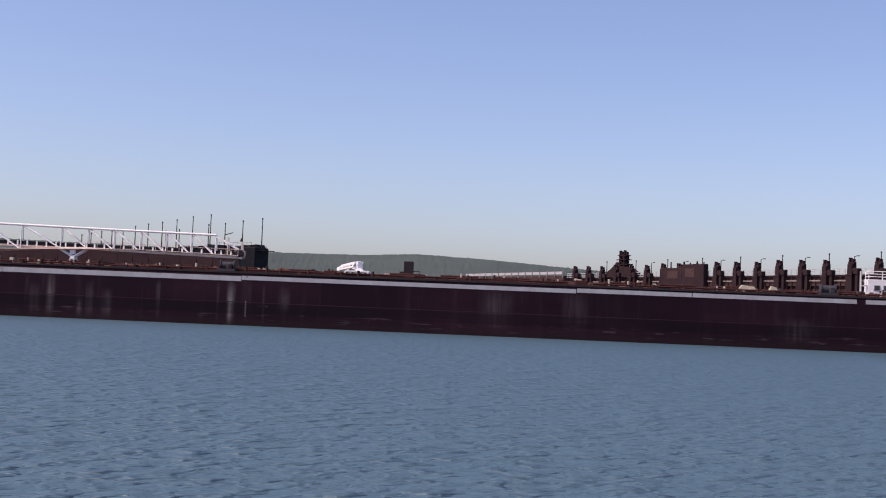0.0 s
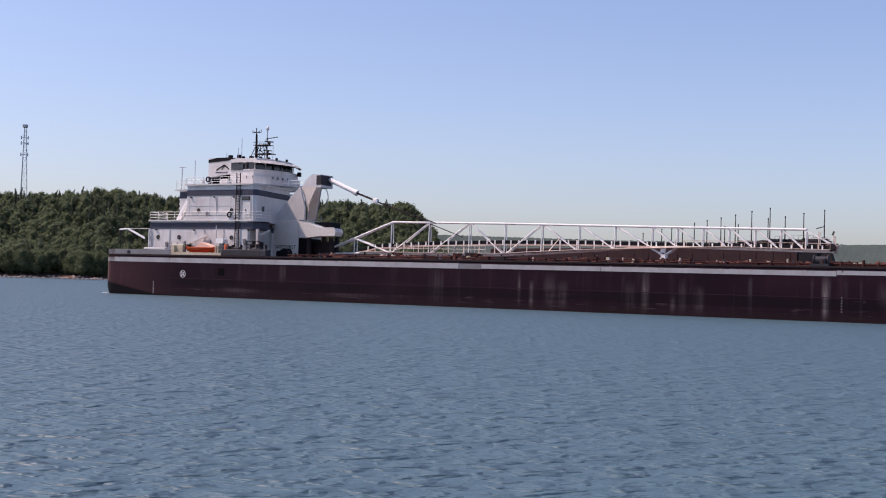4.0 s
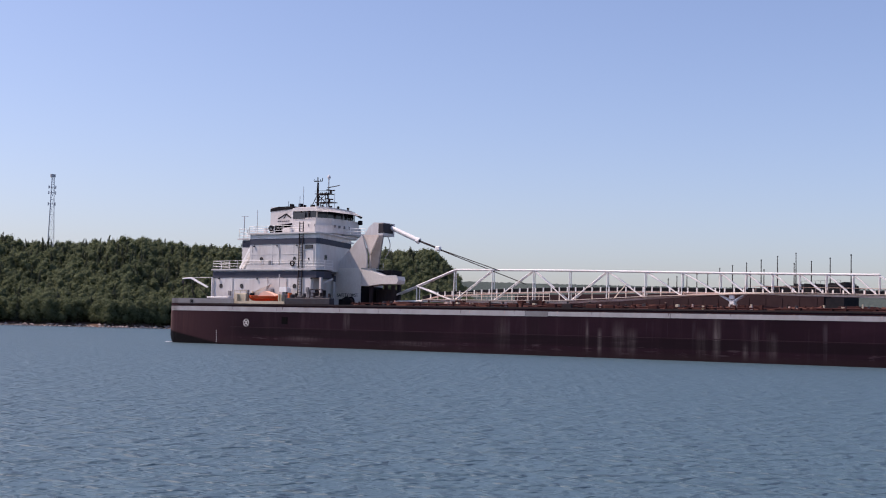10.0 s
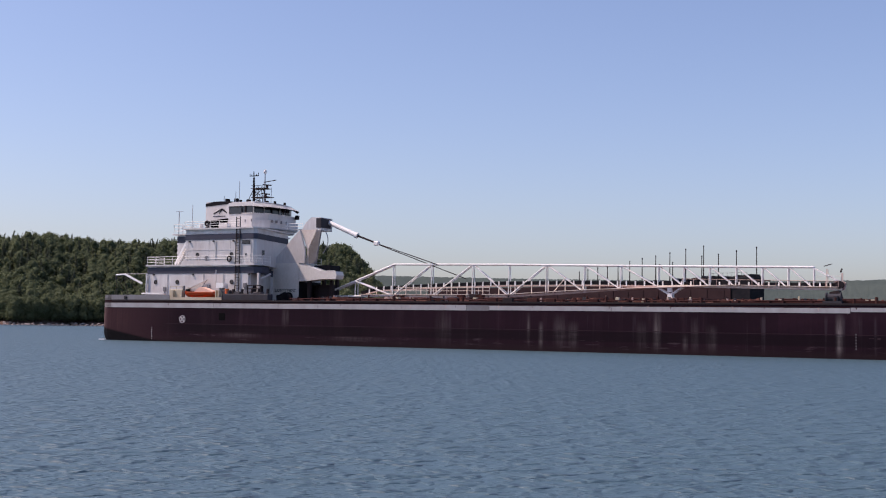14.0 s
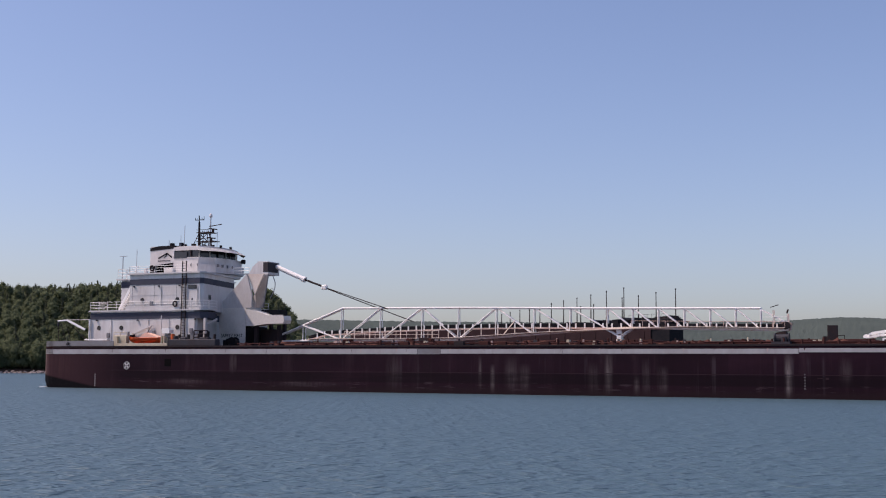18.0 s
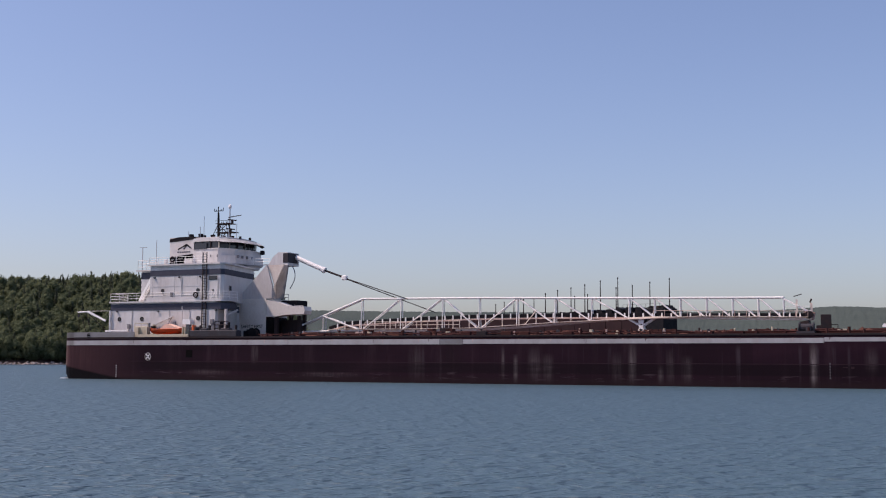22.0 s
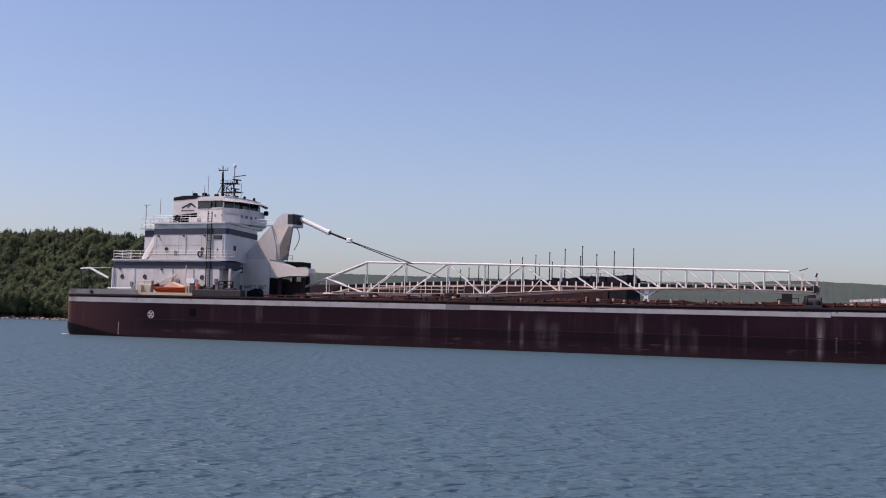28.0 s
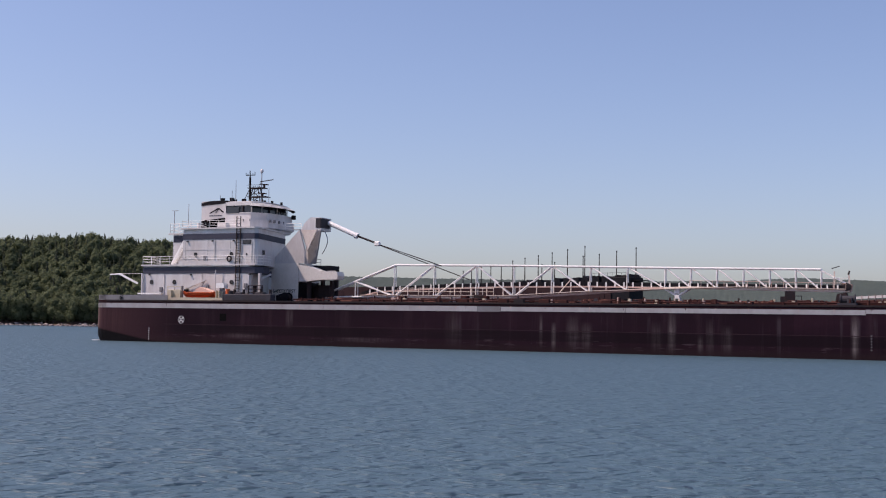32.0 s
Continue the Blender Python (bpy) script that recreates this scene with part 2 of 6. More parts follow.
def leaves(name, dark, light):
    m, nt, b = nodes_of(name)
    info = nt.nodes.new("ShaderNodeObjectInfo")
    geo = nt.nodes.new("ShaderNodeNewGeometry")
    isl = nt.nodes.new("ShaderNodeAttribute")
    isl.attribute_name = "shade"
    big = noise_of(nt, tex_coords(nt, (1, 1, 1)), 0.35, 3)
    s = nt.nodes.new("ShaderNodeMath")
    s.operation = "ADD"
    nt.links.new(isl.outputs["Fac"], s.inputs[0])
    k = nt.nodes.new("ShaderNodeMath")
    k.operation = "MULTIPLY"
    k.inputs[1].default_value = 0.45
    nt.links.new(info.outputs["Random"], k.inputs[0])
    nt.links.new(k.outputs[0], s.inputs[1])
    c = ramp(nt, s.outputs[0], [(0.1, dark), (1.2, light)])
    c = mix(nt, 0.06, c, ramp(nt, geo.outputs["Random Per Island"], [(0.0, tuple(x * 0.6 for x in dark)), (1.0, tuple(x * 1.25 for x in light))]))
    mott = noise_of(nt, tex_coords(nt), 1.3, 4, 0.7)
    c = mix(nt, 0.12, c, ramp(nt, mott, [(0.3, tuple(x * 0.75 for x in dark)), (0.7, tuple(x * 1.15 for x in light))]))
    nt.links.new(c, b.inputs["Base Color"])
    b.inputs["Roughness"].default_value = 0.75
    b.inputs["Specular IOR Level"].default_value = 0.1
    thin = nt.nodes.new("ShaderNodeBsdfTranslucent")
    nt.links.new(c, thin.inputs["Color"])
    both = nt.nodes.new("ShaderNodeMixShader")
    both.inputs[0].default_value = 0.55
    nt.links.new(b.outputs[0], both.inputs[1])
    nt.links.new(thin.outputs[0], both.inputs[2])
    nt.links.new(both.outputs[0], nt.nodes["Material Output"].inputs["Surface"])
    return m


GLASS = glass()
# Leaf greens, raised and greyed to carry the haze over the woods.
LEAF = leaves("broad_leaves", (0.097, 0.126, 0.070), (0.152, 0.179, 0.098))
NEEDLE = leaves("needles", (0.066, 0.082, 0.060), (0.105, 0.122, 0.082))


def far_forest():
    m, nt, b = nodes_of("far_forest")
    v = tex_coords(nt)
    big = noise_of(nt, v, 0.006, 6, 0.6)
    tex = noise_of(nt, v, 0.16, 5, 0.75)
    # Distance haze is mixed into these greens: lifted and bluish.
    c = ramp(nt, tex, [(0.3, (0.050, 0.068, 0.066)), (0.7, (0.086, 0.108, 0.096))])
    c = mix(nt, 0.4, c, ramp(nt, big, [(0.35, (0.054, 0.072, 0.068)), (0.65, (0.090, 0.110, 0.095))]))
    nt.links.new(c, b.inputs["Base Color"])
    b.inputs["Roughness"].default_value = 0.95
    b.inputs["Specular IOR Level"].default_value = 0.05
    bump(nt, b, tex, 0.5, 4.0)
    return m


def lake():
    m, nt, b = nodes_of("lake_water")
    b.inputs["Base Color"].default_value = (0.053, 0.103, 0.129, 1)
    b.inputs["IOR"].default_value = 1.333
    b.inputs["Roughness"].default_value = 0.46
    def crests(scale, reach, low=0.52, high=0.74):
        """Sparse short wavelets on calmer water."""
        n = noise_of(nt, tex_coords(nt, (0.68, 0.95, 1)), scale, 2, 0.5)
        r = ramp(nt, n, [(low, g3(0)), (high, g3(1))])
        k = nt.nodes.new("ShaderNodeMath")
        k.operation = "MULTIPLY"
        nt.links.new(r, k.inputs[0])
        k.inputs[1].default_value = reach
        return k.outputs[0]

    def plus(a, c):
        k = nt.nodes.new("ShaderNodeMath")
        k.operation = "ADD"
        nt.links.new(a, k.inputs[0])
        nt.links.new(c, k.inputs[1])
        return k.outputs[0]

    bump(nt, b, plus(plus(crests(3.3, 0.115, 0.51, 0.78), crests(1.5, 0.27, 0.51, 0.78)), plus(plus(crests(2.4, 0.055, 0.15, 0.85), crests(0.55, 0.24, 0.52, 0.78)), crests(7.0, 0.008, 0.45, 0.8))), 1.0, 1.0)
    return m


def forest_floor():
    m, nt, b = nodes_of("forest_floor")
    n = noise_of(nt, tex_coords(nt), 0.15, 6, 0.7)
    co = nt.nodes.new("ShaderNodeTexCoord")
    sep = nt.nodes.new("ShaderNodeSeparateXYZ")
    nt.links.new(co.outputs["Object"], sep.inputs[0])
    soil = add(nt, "ShaderNodeMapRange", **{"From Min": 2.2, "From Max": 4.0, "To Min": 1.0, "To Max": 0.0})
    nt.links.new(sep.outputs[2], soil.inputs["Value"])
    c = mix(nt, soil.outputs[0], ramp(nt, n, [(0.35, (0.05, 0.065, 0.03)), (0.65, (0.09, 0.10, 0.05))]), ramp(nt, n, [(0.35, (0.12, 0.055, 0.045)), (0.65, (0.07, 0.06, 0.035))]))
    nt.links.new(c, b.inputs["Base Color"])
    b.inputs["Roughness"].default_value = 0.95
    return m


FAR, WATER, FLOOR = far_forest(), lake(), forest_floor()


# ---- mesh helpers ----
def finish(name, bm, material, parent=None, label="", smooth=False):
    me = bpy.data.meshes.new(name)
    bmesh.ops.recalc_face_normals(bm, faces=bm.faces)
    bm.to_mesh(me)
    bm.free()
    me.materials.append(material)
    if smooth:
        me.shade_smooth()
    ob = new(name, me)
    ob.parent = parent
    if label:
        tagged(ob, label)
    return ob


def part(name, bm, material, parent, label="", smooth=False):
    """One mesh object under a thing or under a part."""
    return finish(name, bm, material, parent, label, smooth)


def box(x0, x1, y0, y1, z0, z1, bm=None, bevel=0.0):
    bm = bm or bmesh.new()
    vs = [bm.verts.new(p) for p in ((x0, y0, z0), (x1, y0, z0), (x1, y1, z0), (x0, y1, z0), (x0, y0, z1), (x1, y0, z1), (x1, y1, z1), (x0, y1, z1))]
    fs = [bm.faces.new([vs[i] for i in q]) for q in ((0, 3, 2, 1), (4, 5, 6, 7), (0, 1, 5, 4), (1, 2, 6, 5), (2, 3, 7, 6), (3, 0, 4, 7))]
    if bevel:
        bmesh.ops.bevel(bm, geom=list({e for f in fs for e in f.edges}), offset=bevel, segments=1, affect="EDGES")
    return bm


def tube(p, q, r, bm=None, n=8, r2=None):
    bm = bm or bmesh.new()
    p, q = Vector(p), Vector(q)
    d = (q - p).normalized()
    u = d.orthogonal().normalized()
    w = d.cross(u)
    r2 = r if r2 is None else r2
    a, b = [], []
    for i in range(n):
        t = 2 * math.pi * i / n
        o = u * math.cos(t) + w * math.sin(t)
        a.append(bm.verts.new(p + o * r))
        b.append(bm.verts.new(q + o * r2))
    for i in range(n):
        bm.faces.new((a[i], a[(i + 1) % n], b[(i + 1) % n], b[i]))
    bm.faces.new(a[::-1])
    bm.faces.new(b)
    return bm


def beam(p, q, w, h, bm=None):
    """A rectangular bar from p to q, w wide across y, h deep."""
    bm = bm or bmesh.new()
    p, q = Vector(p), Vector(q)
    d = (q - p).normalized()
    side = Vector((0, 1, 0)) if abs(d.y) < 0.9 else Vector((1, 0, 0))
    up = d.cross(side).normalized()
    side = up.cross(d).normalized()
    ring = [side * w / 2 + up * h / 2, side * w / 2 - up * h / 2, -side * w / 2 - up * h / 2, -side * w / 2 + up * h / 2]
    a = [bm.verts.new(p + o) for o in ring]
    b = [bm.verts.new(q + o) for o in ring]
    for i in range(4):
        bm.faces.new((a[i], a[(i + 1) % 4], b[(i + 1) % 4], b[i]))
    bm.faces.new(a[::-1])
    bm.faces.new(b)
    return bm


def slab(points, y0, y1, bm=None):
    """A plate whose outline (x, z) is given, from y0 to y1."""
    bm = bm or bmesh.new()
    a = [bm.verts.new((x, y0, z)) for x, z in points]
    b = [bm.verts.new((x, y1, z)) for x, z in points]
    for i in range(len(a)):
        j = (i + 1) % len(a)
        bm.faces.new((a[i], a[j], b[j], b[i]))
    bm.faces.new(a[::-1])
    bm.faces.new(b)
    return bm


def deck_prism(points, z0, z1, bm=None):
    """A block whose outline (x, y) is given, from z0 to z1."""
    bm = bm or bmesh.new()
    a = [bm.verts.new((x, y, z0)) for x, y in points]
    b = [bm.verts.new((x, y, z1)) for x, y in points]
    for i in range(len(a)):
        j = (i + 1) % len(a)
        bm.faces.new((a[i], a[j], b[j], b[i]))
    bm.faces.new(a[::-1])
    bm.faces.new(b)
    return bm


def from_arrays(name, verts, faces, material, shade=None):
    """A mesh from numpy arrays of triangles or quads, with an optional shade for each vertex."""
    me = bpy.data.meshes.new(name)
    k = faces.shape[1]
    me.vertices.add(len(verts))
    me.vertices.foreach_set("co", np.ascontiguousarray(verts, dtype=np.float32).ravel())
    me.loops.add(faces.size)
    me.loops.foreach_set("vertex_index", np.ascontiguousarray(faces, dtype=np.int32).ravel())
    me.polygons.add(len(faces))
    me.polygons.foreach_set("loop_start", np.arange(0, faces.size, k, dtype=np.int32))
    me.materials.append(material)
    if shade is not None:
        at = me.attributes.new("shade", "FLOAT", "POINT")
        at.data.foreach_set("value", np.ascontiguousarray(shade, dtype=np.float32))
    me.update(calc_edges=True)
    me.validate()
    return me


# ---- water, shores, hills ----
def lake_sheet():
    """One sheet of water to the horizon: fine rippled cells before the camera, coarse ones behind it."""
    front = np.arange(-0.78, 0.98, 0.0022)
    back = np.linspace(0.98, 2 * math.pi - 0.78, 60)[1:-1]
    ang = np.concatenate([front, back])
    rad = [0.03, 0.8, 2.0, 3.6, 5.4, 7.2, 9.0]
    while rad[-1] < 4900:
        rad.append(rad[-1] * (1.0055 if rad[-1] < 230 else 1.06))
    rad = np.array(rad)
    A, R = np.meshgrid(ang, rad)
    X, Y = R * np.sin(A), R * np.cos(A)
    rng = np.random.default_rng(7)
    Z = np.zeros_like(X)
    cell = np.maximum(R * 0.0055, 0.05)
    for i in range(46):
        wl = 0.26 * (1.0 / 0.26) ** (i / 45)
        th = math.radians(115) + rng.normal(0, 0.7)
        k = 2 * math.pi / wl
        ph = rng.uniform(0, 6.28)
        a = 0.0022 * wl ** 0.6
        warp = 0.9 * np.sin(X * 0.31 + i) + 0.9 * np.sin(Y * 0.27 + 2 * i)
        Z += a * (2 * (0.5 + 0.5 * np.sin(k * (X * math.cos(th) + Y * math.sin(th)) + ph + warp)) ** 1.7 - 0.9) * np.clip((wl / cell - 2.0) / 3.0, 0, 1)
    n, m = len(rad), len(ang)
    verts = np.stack([X.ravel(), Y.ravel(), Z.ravel()], 1)
    i, j = np.meshgrid(np.arange(n - 1), np.arange(m), indexing="ij")
    a, b = i * m + j, i * m + (j + 1) % m
    faces = np.stack([a.ravel(), (a + m).ravel(), (b + m).ravel(), b.ravel()], 1)
    me = from_arrays("water", verts, faces, WATER)
    me.shade_smooth()
    return tagged(new("water", me), "steel-blue lake water with small wind ripples", "water", kind="structure")


water = lake_sheet()


def smooth(a, b, x):
    t = np.clip((x - a) / (b - a), 0, 1)
    return t * t * (3 - 2 * t)


def land_height(az, r):
    """Height of the wooded point: a bank at the shore, a ridge behind, ending at the point's tip."""
    end = smooth(-0.050, -0.102, az)
    ridge = 37.2 + 3.0 * smooth(-0.25, -0.33, az) + 3.5 * smooth(-0.17, -0.11, az) + 2.2 * np.sin(az * 23 + 1.0) + 1.4 * np.sin(az * 51) + 4.0 * np.exp(-((az + 0.160) / 0.04) ** 2)
    shore = 598 + 5 * np.sin(az * 40) + 3 * np.sin(az * 97)
    rise = 1.6 * smooth(shore, shore + 5, r) + (ridge - 1.6) * smooth(shore + 4, shore + 120, r) ** 0.9
    return np.where(r < shore, -1.5, rise * (0.12 + 0.88 * end))


def polar_land(name, az0, az1, na, r0, r1, nr, height, material, label):
    az, r = np.meshgrid(np.linspace(az0, az1, na), np.linspace(r0, r1, nr))
    v = np.stack([r * np.sin(az), r * np.cos(az), height(az, r)], -1).reshape(-1, 3)
    i, j = np.meshgrid(np.arange(nr - 1), np.arange(na - 1), indexing="ij")
    a = i * na + j
    f = np.stack([a, a + 1, a + na + 1, a + na], -1).reshape(-1, 4)
    me = from_arrays(name, v, f, material)
    me.shade_smooth()
    return tagged(new(name, me), label, "land", kind="structure")


polar_land("ground", -1.05, -0.035, 240, 590, 1150, 60, land_height, FLOOR, "wooded point of land with a stony bank")


def far_height(az, r):
    """A long low forested hill across the bay."""
    top = np.interp(az, [-0.75, -0.3, -0.066, 0.0, 0.2, 0.254, 0.3135, 0.3595, 0.415, 0.47, 0.55, 0.65, 0.98],
                    [0.030, 0.036, 0.0393, 0.0387, 0.0380, 0.0386, 0.0394, 0.0421, 0.0400, 0.0365, 0.032, 0.027, 0.02])
    ridge = top * 3000 + 2
    crowns = np.random.default_rng(9).normal(0, 0.7, az.shape)
    return np.where(r < 2150, -2, ridge * smooth(2150, 3000, r) - 0.04 * np.maximum(0, r - 3000) + crowns)


polar_land("backdrop", -0.75, 0.98, 1300, 2130, 3200, 44, far_height, FAR, "long low forested hill with summer haze put into its colour").name = "backdrop"


def shore_rocks():
    rng = np.random.default_rng(3)
    V, F, n0 = [], [], 0
    for k in range(900):
        az = rng.uniform(-0.75, -0.06)
        shore = 598 + 5 * math.sin(az * 40) + 3 * math.sin(az * 97)
        r = shore + rng.uniform(-2.5, 3.5)
        s = rng.uniform(0.25, 0.9)
        c = np.array([r * math.sin(az), r * math.cos(az), 0.15 + max(0.0, (r - shore)) * 0.3])
        p = np.array([(1, 0, 0), (-1, 0, 0), (0, 1, 0), (0, -1, 0), (0, 0, 1), (0, 0, -1)], float)
        p = p * rng.uniform(0.6, 1.3, (6, 1)) * np.array([1.4, 1.2, 0.6]) * s + c
        V.append(p)
        F.append(np.array([(0, 2, 4), (2, 1, 4), (1, 3, 4), (3, 0, 4), (2, 0, 5), (1, 2, 5), (3, 1, 5), (0, 3, 5)]) + n0)
        n0 += 6
    for az in np.arange(-0.437, -0.06, 0.0036):
        shore = 598 + 5 * math.sin(az * 40) + 3 * math.sin(az * 97)
        r = shore - 3.0 + rng.uniform(-0.4, 0.4)
        u, o = np.array([math.cos(az), -math.sin(az), 0.0]), np.array([math.sin(az), math.cos(az), 0.0])
        l, h = rng.uniform(0.8, 1.5), rng.uniform(0.35, 0.7)
        p = np.array([o * r + u * sx * l + o * sy * 0.7 + np.array([0, 0, h]) * sz for sx, sy, sz in ((1, 0, 0.6), (-1, 0, 0.5), (0, 1, 0.7), (0, -1, 0.7), (0, 0, 1.0), (0, 0, -0.8))])
        V.append(p)
        F.append(np.array([(0, 2, 4), (2, 1, 4), (1, 3, 4), (3, 0, 4), (2, 0, 5), (1, 2, 5), (3, 1, 5), (0, 3, 5)]) + n0)
        n0 += 6
    me = from_arrays("shore_rocks", np.vstack(V), np.vstack(F), ROCK)
    return tagged(new("shore_rocks", me), "pale reddish boulders along the waterline of the point", "rocks", kind="stuff")


shore_rocks()


# ---- trees ----
def leaf_cards(rng, centres, size, up=0.9, out=None):
    """Bent four-sided leaf clumps at the centres, turned at random."""
    n = len(centres)
    d = rng.normal(size=(n, 3)) * (1.0 if out is None else 1.1)
    d = d if out is None else d + out
    d[:, 2] += up
    d /= np.linalg.norm(d, axis=1)[:, None]
    u = np.cross(d, rng.normal(size=(n, 3)))
    u /= np.linalg.norm(u, axis=1)[:, None]
    w = np.cross(d, u)
    s = size * rng.uniform(0.6, 1.3, (n, 1))
    q = np.stack([centres + u * s, centres + w * s * 0.75 + d * s * 0.3, centres - u * s, centres - w * s * 0.75 + d * s * 0.25], 1)
    return q.reshape(-1, 3), np.arange(n * 4).reshape(n, 4)


GOLD = (1 + 5 ** 0.5) / 2
ICO = np.array([(-1, GOLD, 0), (1, GOLD, 0), (-1, -GOLD, 0), (1, -GOLD, 0), (0, -1, GOLD), (0, 1, GOLD), (0, -1, -GOLD), (0, 1, -GOLD), (GOLD, 0, -1), (GOLD, 0, 1), (-GOLD, 0, -1), (-GOLD, 0, 1)]) / math.hypot(1, GOLD)
ICO_F = [(0, 11, 5), (0, 5, 1), (0, 1, 7), (0, 7, 10), (0, 10, 11), (1, 5, 9), (5, 11, 4), (11, 10, 2), (10, 7, 6), (7, 1, 8), (3, 9, 4), (3, 4, 2), (3, 2, 6), (3, 6, 8), (3, 8, 9), (4, 9, 5), (2, 4, 11), (6, 2, 10), (8, 6, 7), (9, 8, 1)]


LUMP_V, LUMP_F = ICO, np.array(ICO_F)


def lumps(rng, blobs, shades, tall):
    """Uneven leafy masses that fill the crown behind its outer leaves."""
    V, F, S, n0 = [], [], [], 0
    for (x, y, z, r), s, h in zip(blobs, shades, tall):
        p = LUMP_V * rng.uniform(0.68, 0.92, (len(LUMP_V), 1)) * (r, r, h) + (x, y, z)
        V.append(p)
        F.append(LUMP_F + n0)
        S.append(s + rng.uniform(-0.08, 0.08, len(p)))
        n0 += len(p)
    return np.vstack(V), np.vstack(F), np.concatenate(S)


def with_leaves(rng, blobs, cards, size, tall, up=0.7):
    """Leaf masses plus a fringe of bent leaf clumps, as triangles."""
    shades = rng.uniform(0.25, 0.65, len(blobs))
    tall = np.array(tall)
    v, f, s = lumps(rng, blobs, shades, tall)
    weight = np.array([b[3] for b in blobs]) * tall
    pick = rng.choice(len(blobs), cards, p=weight / weight.sum())
    d = rng.normal(size=(cards, 3))
    d /= np.linalg.norm(d, axis=1)[:, None]
    bl = np.array(blobs)[pick]
    c = bl[:, :3] + d * np.stack([bl[:, 3], bl[:, 3], tall[pick]], 1) * rng.uniform(0.8, 1.1, (cards, 1))
    q, qf = leaf_cards(rng, c, size, up, d)
    qf = np.vstack([qf[:, [0, 1, 2]], qf[:, [0, 2, 3]]]) + len(v)
    return np.vstack([v, q]), np.vstack([f, qf]), np.concatenate([s, np.repeat(shades[pick] + rng.uniform(-0.08, 0.1, cards), 4)])


def broad_tree(seed, height, cards):
    """Crown of a broad-leaved tree, taller than wide, of uneven leafy masses with gaps."""
    rng = np.random.default_rng(seed)
    blobs = []
    for k in range(5):
        a = k * 2.4 + rng.uniform(0, 1)
        h = height * (0.26 + 0.42 * ((k * 0.618) % 1.0))
        rr = height * rng.uniform(0.07, 0.15)
        blobs.append((rr * math.cos(a), rr * math.sin(a), h, height * rng.uniform(0.17, 0.24)))
    blobs.append((0, 0, height * 0.76, height * 0.17))
    v, f, s = with_leaves(rng, blobs, cards, height * (0.030 if cards > 350 else 0.042), [b[3] * 1.1 for b in blobs])
    return v, f, s, blobs


def needle_tree(seed, height, cards):
    """Tiers of drooping branches of a spruce, narrow and pointed."""
    rng = np.random.default_rng(seed)
    blobs, tall = [], []
    for k in range(7):
        t = 0.16 + 0.76 * k / 6
        blobs.append((rng.normal() * 0.012 * height, rng.normal() * 0.012 * height, t * height, height * 0.17 * (1.05 - t) + 0.12))
        tall.append(height * 0.12)
    v, f, s = with_leaves(rng, blobs, cards, height * (0.022 if cards > 350 else 0.032), tall, 0.3)
    return v, f, s * 0.8, []


def trunk_of(height, blobs, needle):
    bm = tube((0, 0, -0.6), (0, 0, height * 0.5), height * 0.018, n=6, r2=height * 0.011)
    tube((0, 0, height * 0.5), (0, 0, height * 0.93), height * 0.011, bm, 5, height * 0.003)
    for x, y, z, r in blobs[:7]:
        tube((0, 0, max(height * 0.15, z - height * 0.2)), (x * 0.9, y * 0.9, z), height * 0.007, bm, 4, height * 0.002)
    return bm


KINDS = [(broad_tree, 11, 11.5), (broad_tree, 12, 9.5), (broad_tree, 13, 13.0), (broad_tree, 14, 10.5), (broad_tree, 15, 12.2), (needle_tree, 21, 12.5), (needle_tree, 22, 10.5)]


def tree_thing(kind, k):
    make, seed, height = kind
    v, f, s, blobs = make(seed, height, 900)
    needle = make is needle_tree
    root = finish("spruce_tree" if needle else "broadleaf_tree", trunk_of(height, blobs, needle), BARK)
    crown_mesh = from_arrays("crown", v, f, NEEDLE if needle else LEAF, s)
    crown = new("crown", crown_mesh)
    crown.parent = root
    return tagged(root, "dark narrow spruce on the wooded shore" if needle else "leafy green broadleaf tree on the wooded shore", "tree", "trees along the shore")


